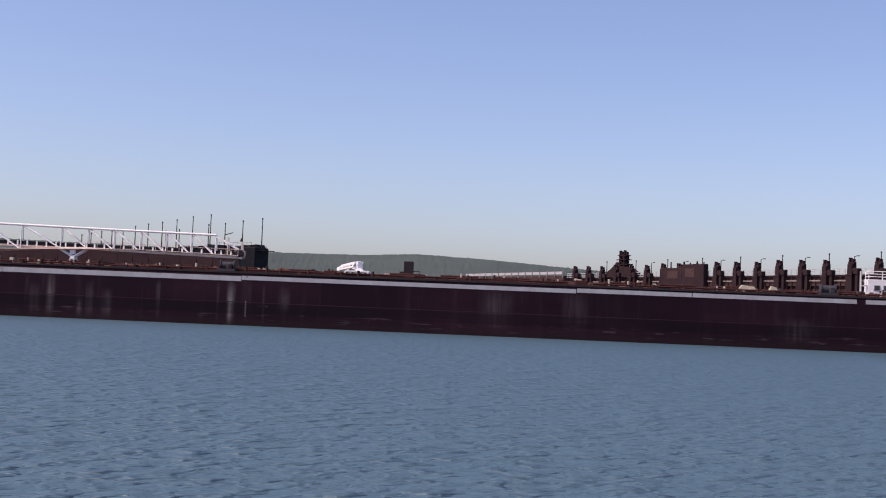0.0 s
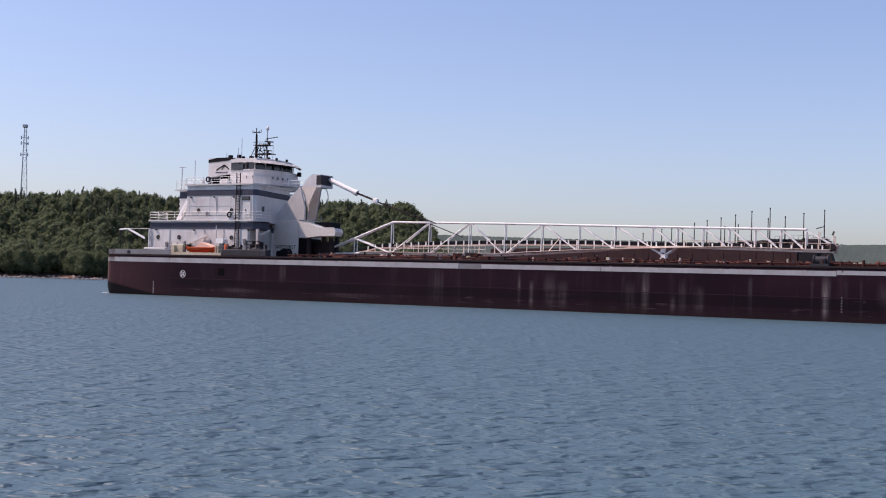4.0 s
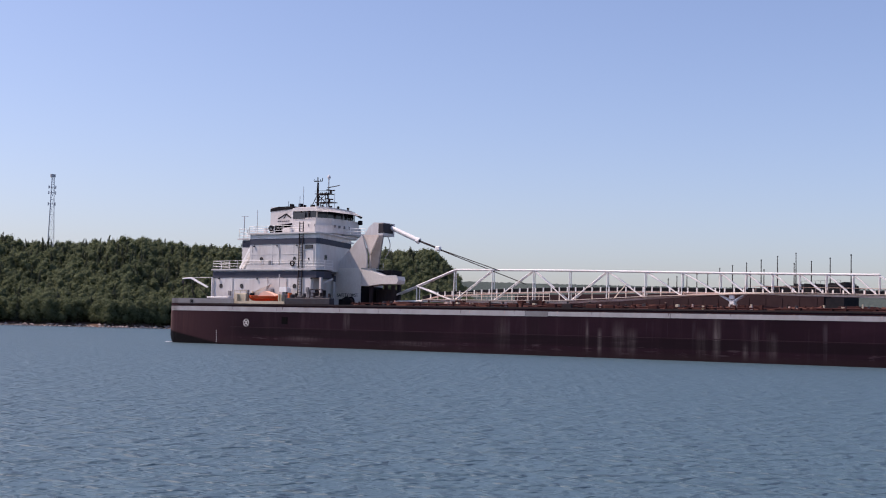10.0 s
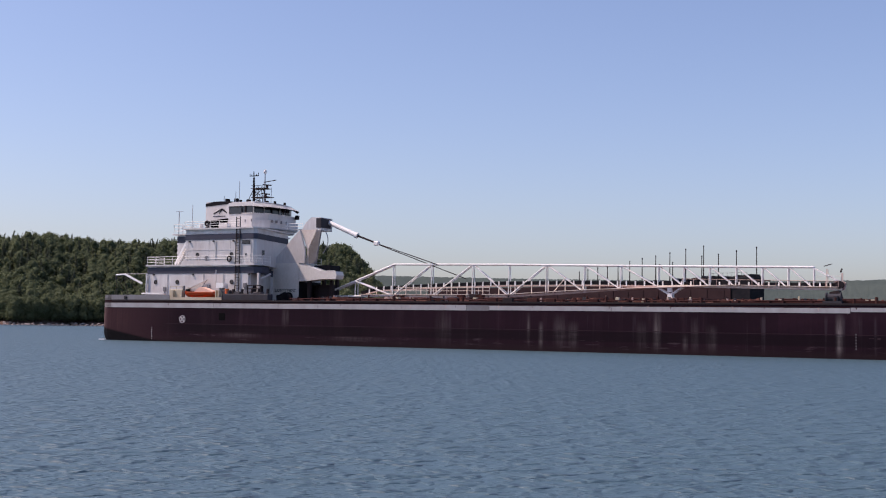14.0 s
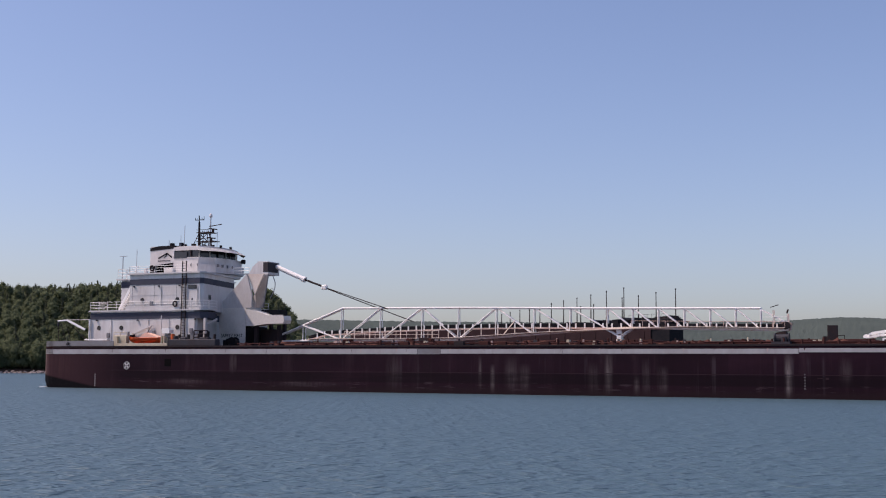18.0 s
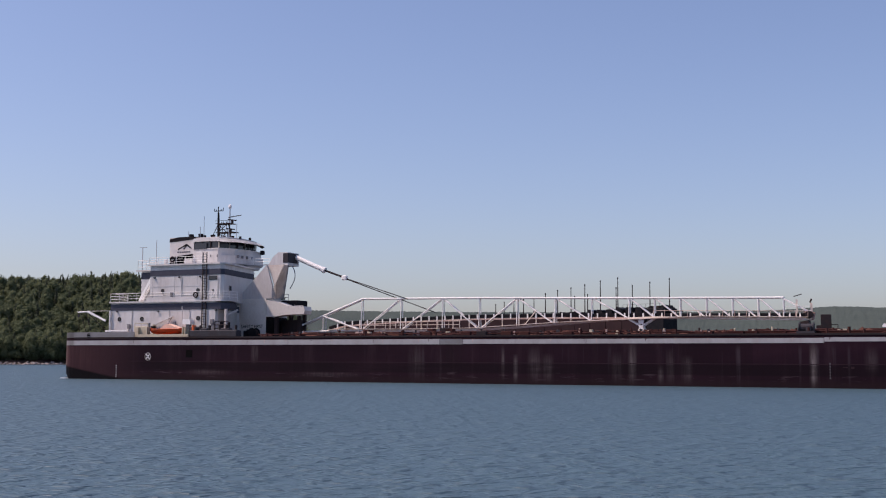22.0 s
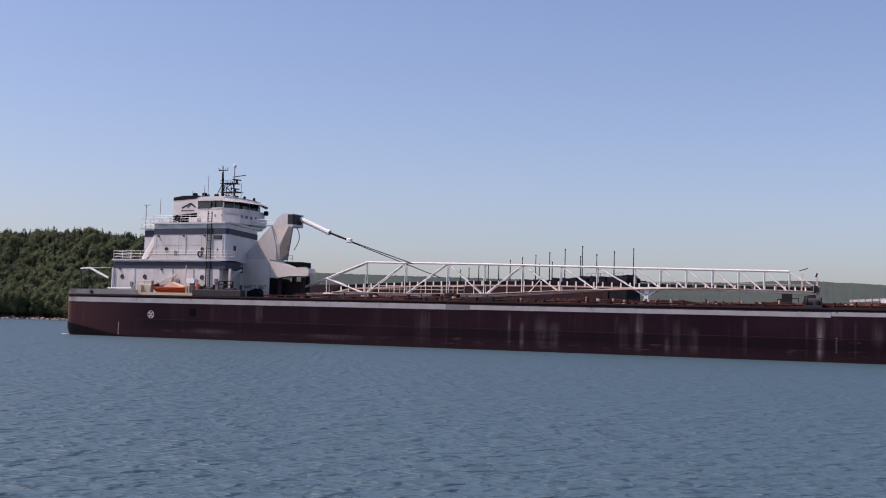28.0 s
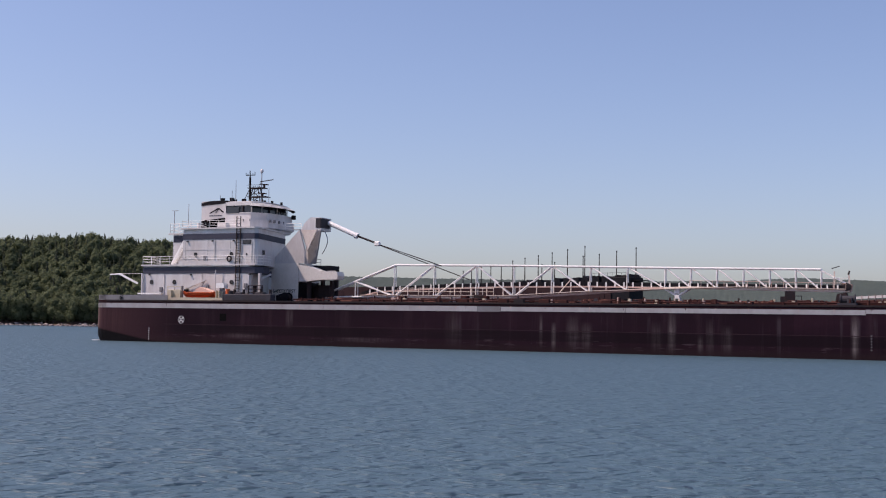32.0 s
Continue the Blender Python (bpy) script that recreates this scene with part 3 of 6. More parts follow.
def plant_wood():
    rng = np.random.default_rng(5)
    protos = [tree_thing(k, i) for i, k in enumerate(KINDS)]
    used = set()
    # The front rows, tree by tree.
    count = 0
    for az in np.arange(-0.56, -0.062, 0.0020):
        a = az + rng.uniform(-0.001, 0.001)
        shore = 598 + 5 * math.sin(a * 40) + 3 * math.sin(a * 97)
        r = shore + 5.0 + rng.uniform(0, 9)
        k = int(rng.integers(0, 5)) if rng.random() < 0.88 else int(rng.integers(5, 7))
        z = float(land_height(np.array(a), np.array(r)))
        m = pose(r * math.sin(a), r * math.cos(a), z, 0, 0, rng.uniform(0, 360))
        if k not in used:
            used.add(k)
            protos[k].matrix_basis = m
        else:
            copy_thing(protos[k], m)
        count += 1
    for k in range(len(KINDS)):
        if k not in used:
            protos[k].matrix_basis = pose(600 * math.sin(-0.3 + k * 0.01), 606 * math.cos(-0.3 + k * 0.01), 2)
    # The slope behind them, as one wood.
    bank = [(mk(seed, h, 250)[:3], mk) for mk, seed, h in KINDS]
    out = {LEAF: [[], [], [], 0], NEEDLE: [[], [], [], 0]}
    for row in range(20):
        step = 0.0042
        for az in np.arange(-0.56, -0.058, step):
            a = az + rng.uniform(-0.5, 0.5) * step
            r = 613 + row * 6.7 + rng.uniform(-4, 4)
            k = int(rng.integers(0, 5)) if rng.random() < 0.95 - 0.016 * row - (0.3 if math.sin(a * 43 + row * 0.5) > 0.86 else 0) else int(rng.integers(5, 7))
            (v, f, s), mk = bank[k]
            z = float(land_height(np.array(a), np.array(r)))
            c, sn = math.cos(a * 977), math.sin(a * 977)
            g = rng.uniform(0.95, 1.25) * (1.0 - 0.016 * row)
            p = np.stack([v[:, 0] * c - v[:, 1] * sn, v[:, 0] * sn + v[:, 1] * c, v[:, 2]], 1) * g + (r * math.sin(a), r * math.cos(a), z)
            o = out[NEEDLE if mk is needle_tree else LEAF]
            o[0].append(p)
            o[1].append(f + o[3])
            o[2].append(np.clip(s * 0.45 + rng.uniform(0.0, 0.34) + 0.38 * math.sin(a * 61 + row * 0.8) * math.sin(a * 27 - row * 1.1) + 0.15, 0, 1.3))
            o[3] += len(v)
    for mat_, (V, F, S, n) in out.items():
        nm = "spruce_wood" if mat_ is NEEDLE else "broadleaf_wood"
        me = from_arrays(nm, np.vstack(V), np.vstack(F), mat_, np.concatenate(S))
        tagged(new(nm, me), "dark spruces among the trees of the slope" if mat_ is NEEDLE else "dense green broadleaf woods covering the slope", "woods", kind="stuff")


plant_wood()


def radio_tower(az_, r, z0, z1):
    """A three-legged lattice tower with antennas near its top."""
    x, y = r * math.sin(az_), r * math.cos(az_)
    root = tagged(new("lattice_tower"), "slender galvanised lattice radio tower above the woods", "tower")
    root.matrix_basis = pose(x, y, z0, 0, 0, 20)
    H = z1 - z0

    def leg(i, t):
        w = 3.1 * (1 - t) + 0.75 * t
        a = i * 2.0944
        return Vector((w * math.cos(a), w * math.sin(a), H * t))
    for i in range(3):
        part("leg", tube(leg(i, 0), leg(i, 1), 0.20, n=6), GALV, root)
    N = 15
    for k in range(N):
        t0, t1 = k / N, (k + 1) / N
        for i in range(3):
            j = (i + 1) % 3
            bm = tube(leg(i, t0), leg(j, t1), 0.09, n=4)
            tube(leg(i, t1), leg(j, t1), 0.09, bm, 4)
            part("brace", bm, GALV, root)
    for z in (0.76, 0.86, 0.91):
        bm = box(-1.9, 1.9, -0.2, 0.2, H * z - 0.15, H * z + 0.15)
        for sx in (-1.8, 1.8):
            box(sx - 0.3, sx + 0.3, -0.35, 0.35, H * z - 0.9, H * z + 0.9, bm)
        part("antenna", bm, RAIL_WHITE, root)
    bm = tube((0, 0, H), (0, 0, H + 1.6), 1.5, n=10)
    part("top_drum", bm, GALV, root)
    return root


radio_tower(-0.4012, 720, 20, 83)


# ---- ore docks ----
def polar(az_, r, z=0.0):
    return Vector((r * math.sin(az_), r * math.cos(az_), z))


def old_dock():
    """A high dark steel dock that ends in a black block, with light poles in two rows."""
    a, b = polar(0.222, 455), polar(-0.13, 640)
    d = (b - a)
    L = d.length * 0.62
    ang = math.degrees(math.atan2(d.y, d.x))
    root = tagged(new("ore_dock"), "old dark steel ore dock with light poles along its top", "dock")
    root.matrix_basis = pose(a.x, a.y, 0, 0, 0, ang)
    W = 5.0
    part("deck", box(0, L, -W, W, 18.2, 19.4), DOCK_DARK, root)
    part("pocket_wall", box(2, L, -W + 0.1, W - 0.04, 9.0, 18.2), DOCK_DARK, root)
    part("foundation", box(0, L, -W, W, -3, 3.2), DOCK_PALE, root)
    for k in range(int(L / 7.3)):
        x = 3 + k * 7.3
        for y in (-W + 0.4, W - 0.4):
            part("column", box(x - 0.35, x + 0.35, y - 0.35, y + 0.35, 3.2, 18.2), DOCK_DARK, root)
        part("chute", slab([(x + 1.6, 17.4), (x + 4.2, 17.4), (x + 4.0, 12.0), (x + 1.8, 12.0)], W - 0.02, W + 0.12), DOCK_DARK, root)
    # The black machine house on the near end.
    bm = box(-6.0, 3.0, -W + 0.5, W - 0.5, 13.5, 21.9, bevel=0.25)
    box(-9.5, -6.0, -W + 2, W - 2, 20.6, 20.9, bm)
    part("machine_house", bm, BLACK, root)
    part("machine_roof", slab([(-5.6, 21.9), (-5.0, 23.0), (-2.4, 22.5), (0.8, 22.8), (2.4, 21.9)], -W + 2, W - 2), BLACK, root)
    for x in np.arange(-9.5, -6.0, 0.9):
        part("rail_post", box(x - 0.06, x + 0.06, W - 2.2, W - 2.0, 20.9, 22.2), BLACK, root)
    part("rail", beam((-9.5, W - 2.1, 22.1), (-6.0, W - 2.1, 22.1), 0.12, 0.12), BLACK, root)
    for k in range(12):
        x = 3.5 + k * 4.4
        part("hopper", slab([(x, 19.4), (x + 0.5, 22.2 - 0.18 * k + 0.4 * (k % 2)), (x + 2.9, 22.5 - 0.2 * k + 0.3 * (k % 3)), (x + 3.2, 19.4)], -4, 4), BLACK, root)
    rng = random.Random(12)
    for k in range(46):
        x, s = rng.uniform(-5.5, 44.0), rng.uniform(0.4, 1.5)
        z = 19.4 + max(0.6, 2.9 - 0.05 * max(x, 0)) * rng.uniform(0.75, 1.15)
        part("dock_gear", slab([(x, 19.4), (x + s, 19.4), (x + s * rng.uniform(0.6, 1.0), z), (x + s * rng.uniform(0.0, 0.4), z - rng.uniform(0, 0.4))], rng.uniform(-3.6, 0), rng.uniform(1, 4.4)), BLACK if k % 3 else DARKSTEEL, root)
    part("walk_rail", beam((-4.0, W - 1.0, 23.6), (12.0, W - 1.0, 23.4), 0.08, 0.08), DARKSTEEL, root)
    for k in range(9):
        part("walk_rail_post", box(-4.0 + k * 2, -3.92 + k * 2, W - 1.05, W - 0.95, 21.9 if k < 4 else 19.4, 23.5), DARKSTEEL, root)
    return root, a, d.normalized()


def light_pole(name, height, where, group, label, arm=0.0):
    root = tagged(new(name), label, "light pole", group)
    root.matrix_basis = where
    part("pole", tube((0, 0, 0), (0, 0, height), 0.24, n=8, r2=0.14), DARKSTEEL, root)
    if arm:
        part("arm", tube((0, 0, height - 0.1), (arm, 0, height + 0.15), 0.08, n=6), DARKSTEEL, root)
        part("lamp_head", box(arm - 0.3, arm + 0.8, -0.25, 0.25, height, height + 0.25), DARKSTEEL, root)
    else:
        part("lamp_head", box(-0.2, 0.2, -0.2, 0.2, height - 0.5, height + 0.1, bevel=0.05), DARKSTEEL, root)
    return root


dock_a, dock_end, dock_dir = old_dock()
POLES = [(0.2324, 0.0654), (0.2169, 0.0627), (0.2029, 0.0600), (0.1913, 0.0664), (0.1899, 0.0583), (0.1773, 0.0638), (0.1670, 0.0531), (0.1648, 0.0608), (0.1566, 0.0513), (0.1536, 0.0583), (0.1428, 0.0562), (0.1329, 0.0538), (0.1236, 0.0497), (0.1151, 0.0488), (0.1073, 0.0484), (0.0994, 0.0466), (0.0925, 0.0448)]
for paz, pel in POLES:
    # Each pole stands on the dock's top, where its bearing crosses the dock's line.
    w = Vector((math.sin(paz), math.cos(paz), 0))
    n = Vector((-dock_dir.y, dock_dir.x, 0))
    r = min(max(n.dot(dock_end) / n.dot(w), 430), 640)
    base = w * r
    top = EYE + r * math.tan(pel)
    light_pole("light_pole", top - 19.4, pose(base.x, base.y, 19.4), "poles on the old dock", "tall dark light pole on the old ore dock")


def pocket_dock():
    """The long dock with a row of dark hoist towers above pale pockets, white rails between them."""
    a, d, step = Vector((281.0, 308.0, 0)), Vector((-0.1941, 12.326, 0)), 12.327
    ang = math.degrees(math.atan2(d.y, d.x))
    root = tagged(new("pocket_dock"), "long brown ore dock with dark hoist towers and white rails", "dock")
    root.matrix_basis = pose(a.x, a.y, 0, 0, 0, ang)
    x0, x1 = -9 * step, 16.6 * step
    part("pocket_wall", box(x0, x1, -8, 8, 9.5, 18.6), DOCK_BROWN, root)
    part("deck", box(x0, x1, -8.6, 8.6, 18.6, 19.2), DOCK_DARK, root)
    part("girder", box(x0, x1, 8.0, 8.8, 15.5, 16.6), DOCK_BROWN, root)
    part("foundation", box(x0, x1, -8.6, 8.6, -3, 4.0), DOCK_PALE, root)
    return root, a, d / d.length, step, ang


dock_b, b_end, b_dir, b_step, b_ang = pocket_dock()


def hoist_tower(parent, x, tall=0.0):
    """Dark column with two hoist heads, a lower column beside it, and a pale pocket between towers."""
    z = 22.2 + tall
    bm = slab([(x - 1.3, 4.0), (x + 1.3, 4.0), (x + 1.2, 14.0), (x + 1.0, z), (x - 1.0, z), (x - 1.2, 14.0)], 8.8, 10.8)
    t = part("hoist_tower", bm, DOCK_DARK, parent)
    for dx, dz in ((-0.75, 1.7), (0.6, 2.1)):
        part("hoist", slab([(x + dx - 0.5, z), (x + dx - 0.75, z + 0.6), (x + dx - 0.3, z + 0.9), (x + dx - 0.35, z + dz), (x + dx + 0.3, z + dz + 0.15), (x + dx + 0.25, z + 1.0), (x + dx + 0.7, z + 0.7), (x + dx + 0.4, z)], 9.2, 10.4), DOCK_DARK, t)
    part("hoist_drum", tube((x - 1.9, 9.8, z - 2.0), (x - 1.1, 9.8, z - 2.0), 0.9, n=10), DOCK_DARK, t)
    part("side_column", box(x - 3.3, x - 2.1, 8.8, 10.3, 4.0, z - 2.6), DOCK_DARK, t)
    part("side_house", box(x - 3.5, x - 1.4, 8.8, 10.6, z - 3.2, z - 1.3, bevel=0.12), DOCK_DARK, t)
    part("tower_rail", beam((x - 1.5, 10.9, z - 3.4), (x + 1.5, 10.9, z - 3.4), 0.12, 0.2), DOCK_BROWN, t)
    part("gate_frame", box(x + 1.8, x + 2.3, 8.85, 10.2, 5.0, 18.6), DOCK_DARK, t)
    part("pocket_face", box(x + 2.4, x + b_step - 2.4, 8.85, 9.3, 5.0, 12.6), DOCK_PALE, parent)
    part("pocket_shelf", box(x + 1.9, x + b_step - 1.9, 8.85, 10.4, 12.7, 13.1), DOCK_BROWN, parent)
    for zz in (19.5, 20.35, 21.2):
        part("rail", box(x + 2.0, x + b_step - 2.0, 8.3, 8.4, zz - 0.11, zz + 0.11), PALE_RAIL, parent)
    for k in range(4):
        xx = x + 2.0 + k * (b_step - 4.0) / 3
        part("rail_post", box(xx - 0.12, xx + 0.12, 8.28, 8.42, 19.2, 21.3), PALE_RAIL, parent)


for k in range(-8, 17):
    for j in range(5):
        xx = (k + (j + 0.5) / 5) * b_step
        part("stud", box(xx - 0.18, xx + 0.18, 8.82, 9.15, 13.1, 18.6), DOCK_DARK, dock_b)
    part("wale", box(k * b_step + 1.6, (k + 1) * b_step - 1.6, 8.82, 9.3, 17.0, 17.4), DOCK_PALE, dock_b)
for k in range(-8, 17):
    hoist_tower(dock_b, k * b_step, 0.25 * math.sin(k * 2.1))
# A darker house between two towers, and the machine tower behind.
house_b = part("control_house", box(7.55 * b_step, 8.75 * b_step, 8.9, 11.2, 8.0, 23.9, bevel=0.2), DOCK_DARK, dock_b, "dark boarded house on the dock")
part("house_annex", box(8.76 * b_step, 9.95 * b_step, 8.9, 11.0, 8.0, 22.6, bevel=0.2), DOCK_DARK, house_b)
part("house_panel", box(8.05 * b_step, 8.55 * b_step, 11.21, 11.27, 18.8, 22.2), DOCK_BROWN, house_b)
part("house_panel", box(9.0 * b_step, 9.6 * b_step, 11.01, 11.07, 18.4, 21.4), DOCK_BROWN, house_b)
for k in range(6):
    part("roof_stub", box((7.7 + k * 0.37) * b_step, (7.74 + k * 0.37) * b_step, 9.5, 9.8, 22.6, 24.6 + 0.5 * (k % 2)), DOCK_DARK, house_b)
part("machine_base", slab([(11.85 * b_step, 19.2), (11.85 * b_step, 21.0), (12.35 * b_step, 23.6), (12.95 * b_step, 24.4), (13.65 * b_step, 22.0), (13.85 * b_step, 19.2)], 6.5, 9.5), DOCK_DARK, dock_b)
mt = part("machine_tower", box(12.55 * b_step, 12.62 * b_step, 7.0, 9.5, 22.5, 29.0), DOCK_DARK, dock_b)
part("tower_post", box(12.84 * b_step, 12.91 * b_step, 7.0, 9.5, 22.5, 29.0), DOCK_DARK, mt)
for z, x0, x1 in ((24.6, 12.3, 13.1), (26.6, 12.42, 13.05), (28.4, 12.45, 12.98)):
    part("tower_floor", box(x0 * b_step, x1 * b_step, 6.8, 9.7, z, z + 0.35), DOCK_DARK, mt)
for x, z in ((12.45, 30.2), (12.6, 30.9), (12.75, 30.4), (12.9, 30.8)):
    part("tower_stub", box(x * b_step, (x + 0.06) * b_step, 8, 9, 28.7, z), DOCK_DARK, mt)
part("tower_brace", beam((12.58 * b_step, 9.4, 24.6), (12.88 * b_step, 9.4, 26.6), 0.3, 0.3), DOCK_DARK, mt)
part("tower_brace", beam((12.58 * b_step, 9.4, 28.4), (12.88 * b_step, 9.4, 26.6), 0.3, 0.3), DOCK_DARK, mt)
part("side_chute", beam((13.1 * b_step, 8.5, 25.4), (13.75 * b_step, 8.5, 20.5), 1.2, 1.0), DOCK_DARK, mt)
for k in range(-6, 15):
    p = b_end + b_dir * ((k + 0.35) * b_step) + Vector((-b_dir.y, b_dir.x, 0)) * 5.0
    light_pole("light_pole", 6.2 if k % 2 else 7.4, pose(p.x, p.y, 19.2, 0, 0, b_ang + 180), "poles on the pocket dock", "thin dark light pole on the pocket dock", 1.6 if k % 2 else 0.0)


def trestle():
    """The approach behind the pocket dock, with a long white railing."""
    a, b = polar(0.4787, 582) + Vector((5, 0, 0)), polar(0.3995, 690) + Vector((5, 0, 0))
    d = b - a
    L = d.length
    root = tagged(new("approach_trestle"), "brown approach trestle with a long white railing", "trestle")
    root.matrix_basis = pose(a.x, a.y, 0, 0, 0, math.degrees(math.atan2(d.y, d.x)))
    part("deck", box(0, L, -5, 5, 18.0, 20.2), DOCK_BROWN, root)
    part("panel", box(0, L, 5.02, 5.3, 20.9, 22.2), PALE_RAIL, root)
    for k in range(15):
        x = k * L / 14.5
        part("rail_post", box(x, x + 0.5, 5.3, 5.6, 19.4, 22.8), DOCK_PALE, root)
        part("trestle_leg", box(x, x + 1.0, -4, 4, -2, 18), DOCK_DARK, root)
    return root


trestle()


def loader_tower():
    """A dark square tower with a slanting chute beside it, above a rusty ore pile."""
    root = tagged(new("loader_tower"), "dark square loading tower with a slanting pale chute", "tower")
    p = polar(0.3523, 600)
    root.matrix_basis = pose(p.x, p.y, 0, 0, 0, -20)
    part("tower_body", box(-2.4, 2.4, -2.4, 2.4, -2, 24.6, bevel=0.15), DARKSTEEL, root)
    part("side_house", box(-4.4, -2.4, -2.2, 2.0, 12, 19.5), DARKSTEEL, root)
    part("gallery", beam((2.4, -1.0, 19.8), (5.4, -1.0, 19.8), 2.0, 0.3), DARKSTEEL, root)
    part("gallery_leg", beam((5.2, -1.0, 14.5), (5.2, -1.0, 19.8), 0.3, 0.3), DARKSTEEL, root)
    part("chute", beam((2.4, -1.2, 17.6), (9.2, -1.2, 9.8), 1.2, 1.1), DOCK_PALE, root)
    return root


loader_tower()


def ore_pile(az_, r, length, height):
    p = polar(az_, r)
    rng = np.random.default_rng(int(az_ * 1000))
    na, nr = 40, 10
    V = [(0, 0, height)]
    for i in range(1, nr + 1):
        for j in range(na):
            t = 2 * math.pi * j / na
            s = i / nr
            V.append((length * s * math.cos(t) * (1 + 0.08 * rng.normal() * (s < 1)), length * 0.4 * s * math.sin(t), height * (1 - s ** 1.2) + 0.25 * rng.normal() * (s < 1) - 0.3))
    bm = bmesh.new()
    vs = [bm.verts.new(v) for v in V]
    for j in range(na):
        bm.faces.new((vs[0], vs[1 + j], vs[1 + (j + 1) % na]))
        for i in range(nr - 1):
            a, b = 1 + i * na + j, 1 + i * na + (j + 1) % na
            bm.faces.new((vs[a], vs[a + na], vs[b + na], vs[b]))
    ob = finish("ore_pile", bm, RUST, smooth=True)
    ob.matrix_basis = pose(p.x, p.y, 0, 0, 0, -20)
    return tagged(ob, "rust-red heap of iron ore on the far shore", "ore pile")


def yard_ground():
    """Low ground behind the docks."""
    def h(az_, r):
        return np.where(r < 575, -1, 5.5 * smooth(575, 600, r) + 1.2 * np.sin(az_ * 60) * (r > 600))
    return polar_land("ground_yard", 0.25, 0.47, 60, 570, 1000, 20, h, DOCK_BROWN, "low reddish ground of the ore yard")


yard_ground()
ore_pile(0.352, 590, 19, 13.0).location.z = 4.5
ore_pile(0.418, 640, 16, 10.5).location.z = 5.0
ore_pile(0.0835, 560, 9, 21.0)


# ---- the ship: x from the stern to the bow, y from the near side to the far side, z up from the water ----
LENGTH, BEAM, TOP = 304.0, 27.0, 6.2
ship = tagged(new("bulk_carrier"), "long oxide-red lake freighter with white after deckhouse, under way", "ship")


def hull_outline(z):
    """The hull seen from above at height z, round the stern and the bow."""
    cut = 0.45 * (1.1 - z) ** 1.3 if z < 1.1 else 0.0
    pts = []
    for k in range(7):
        a = math.radians(180 + 90 * k / 6)
        pts.append((2.0 + cut + 3.2 * math.cos(a), 3.2 + 3.2 * math.sin(a)))
    for x in (30, 60, 90, 120, 150, 180, 210, 240, 262):
        pts.append((x, 0.0))
    for k in range(1, 9):
        a = math.radians(-90 + 180 * k / 9)
        pts.append((262 + 42 * math.cos(a) ** 0.55 if math.cos(a) > 0 else 262, BEAM / 2 + BEAM / 2 * math.sin(a)))
    for x in (262, 150, 60):
        pts.append((x, BEAM))
    for k in range(7):
        a = math.radians(90 + 90 * k / 6)
        pts.append((2.0 + cut + 3.2 * math.cos(a), BEAM - 3.2 + 3.2 * math.sin(a)))
    return pts


def build_hull():
    bm = bmesh.new()
    rings = []
    for z in (-5.0, -1.0, 0.0, 0.4, 0.8, 1.15, 1.5, 3.0, 5.0, TOP):
        rings.append([bm.verts.new((x, y, z)) for x, y in hull_outline(z)])
    for a, b in zip(rings, rings[1:]):
        for i in range(len(a)):
            j = (i + 1) % len(a)
            bm.faces.new((a[i], a[j], b[j], b[i]))
    bm.faces.new(rings[0][::-1])
    hull = part("hull", bm, HULL, ship, "oxide-red hull with rust runs and pale scuffs")
    o = hull_outline(TOP)
    part("main_deck", deck_prism(o, TOP - 0.25, TOP + 0.01), DECK, ship)
    return hull


hull = build_hull()
# The white stripe round the hull, in lengths between worn gaps.
STRIPE_RUNS = [(2.0, 22.0), (22.05, 40.5), (40.55, 63.9), (67.3, 84.0), (84.05, 112.4), (112.45, 151.0), (151.1, 164.0), (164.1, 182.3), (183.3, 230.0), (230.1, 262.0)]
for a, b in STRIPE_RUNS:
    thick = 0.35 if b < 64 else 0.29 if b < 113 else 0.24
    mid = 5.42 if b < 113 else 5.53 if b < 152 else 5.62
    part("stripe", box(a, b, -0.025, 0.05, mid - thick, mid + thick), STRIPE, hull)
part("worn_stripe", box(63.95, 67.25, -0.012, 0.05, 5.06, 5.76), GREY, hull)
bm = bmesh.new()
for k in range(6):
    a0, a1 = math.radians(180 + 15 * k), math.radians(180 + 15 * (k + 1))
    q = []
    for a in (a0, a1):
        for r, z in ((3.225, 5.06), (3.225, 5.76)):
            q.append(bm.verts.new((2.0 + r * math.cos(a), 3.2 + r * math.sin(a), z)))
    bm.faces.new((q[0], q[2], q[3], q[1]))
bmesh.ops.solidify(bm, geom=bm.faces[:], thickness=0.02)
part("stern_stripe", bm, STRIPE, hull)
part("transom_stripe", box(-1.225, -1.18, 3.2, BEAM - 3.2, 5.06, 5.76), STRIPE, hull)
part("gunwale", box(2.0, 262, -0.06, 0.06, TOP - 0.16, TOP + 0.06), DARKSTEEL, hull)
part("rubbing_strake", box(13.0, 262, -0.02, 0.05, 2.66, 2.74), WORN, hull)
part("lower_strake", box(40.0, 262, -0.015, 0.05, 0.95, 1.0), HULL, hull)
for x in (41.6, 48.2, 94.9, 139.4, 183.0):
    part("weld_seam", box(x - 0.05, x + 0.05, -0.006, 0.05, 0.4, 4.9), HULL, hull)
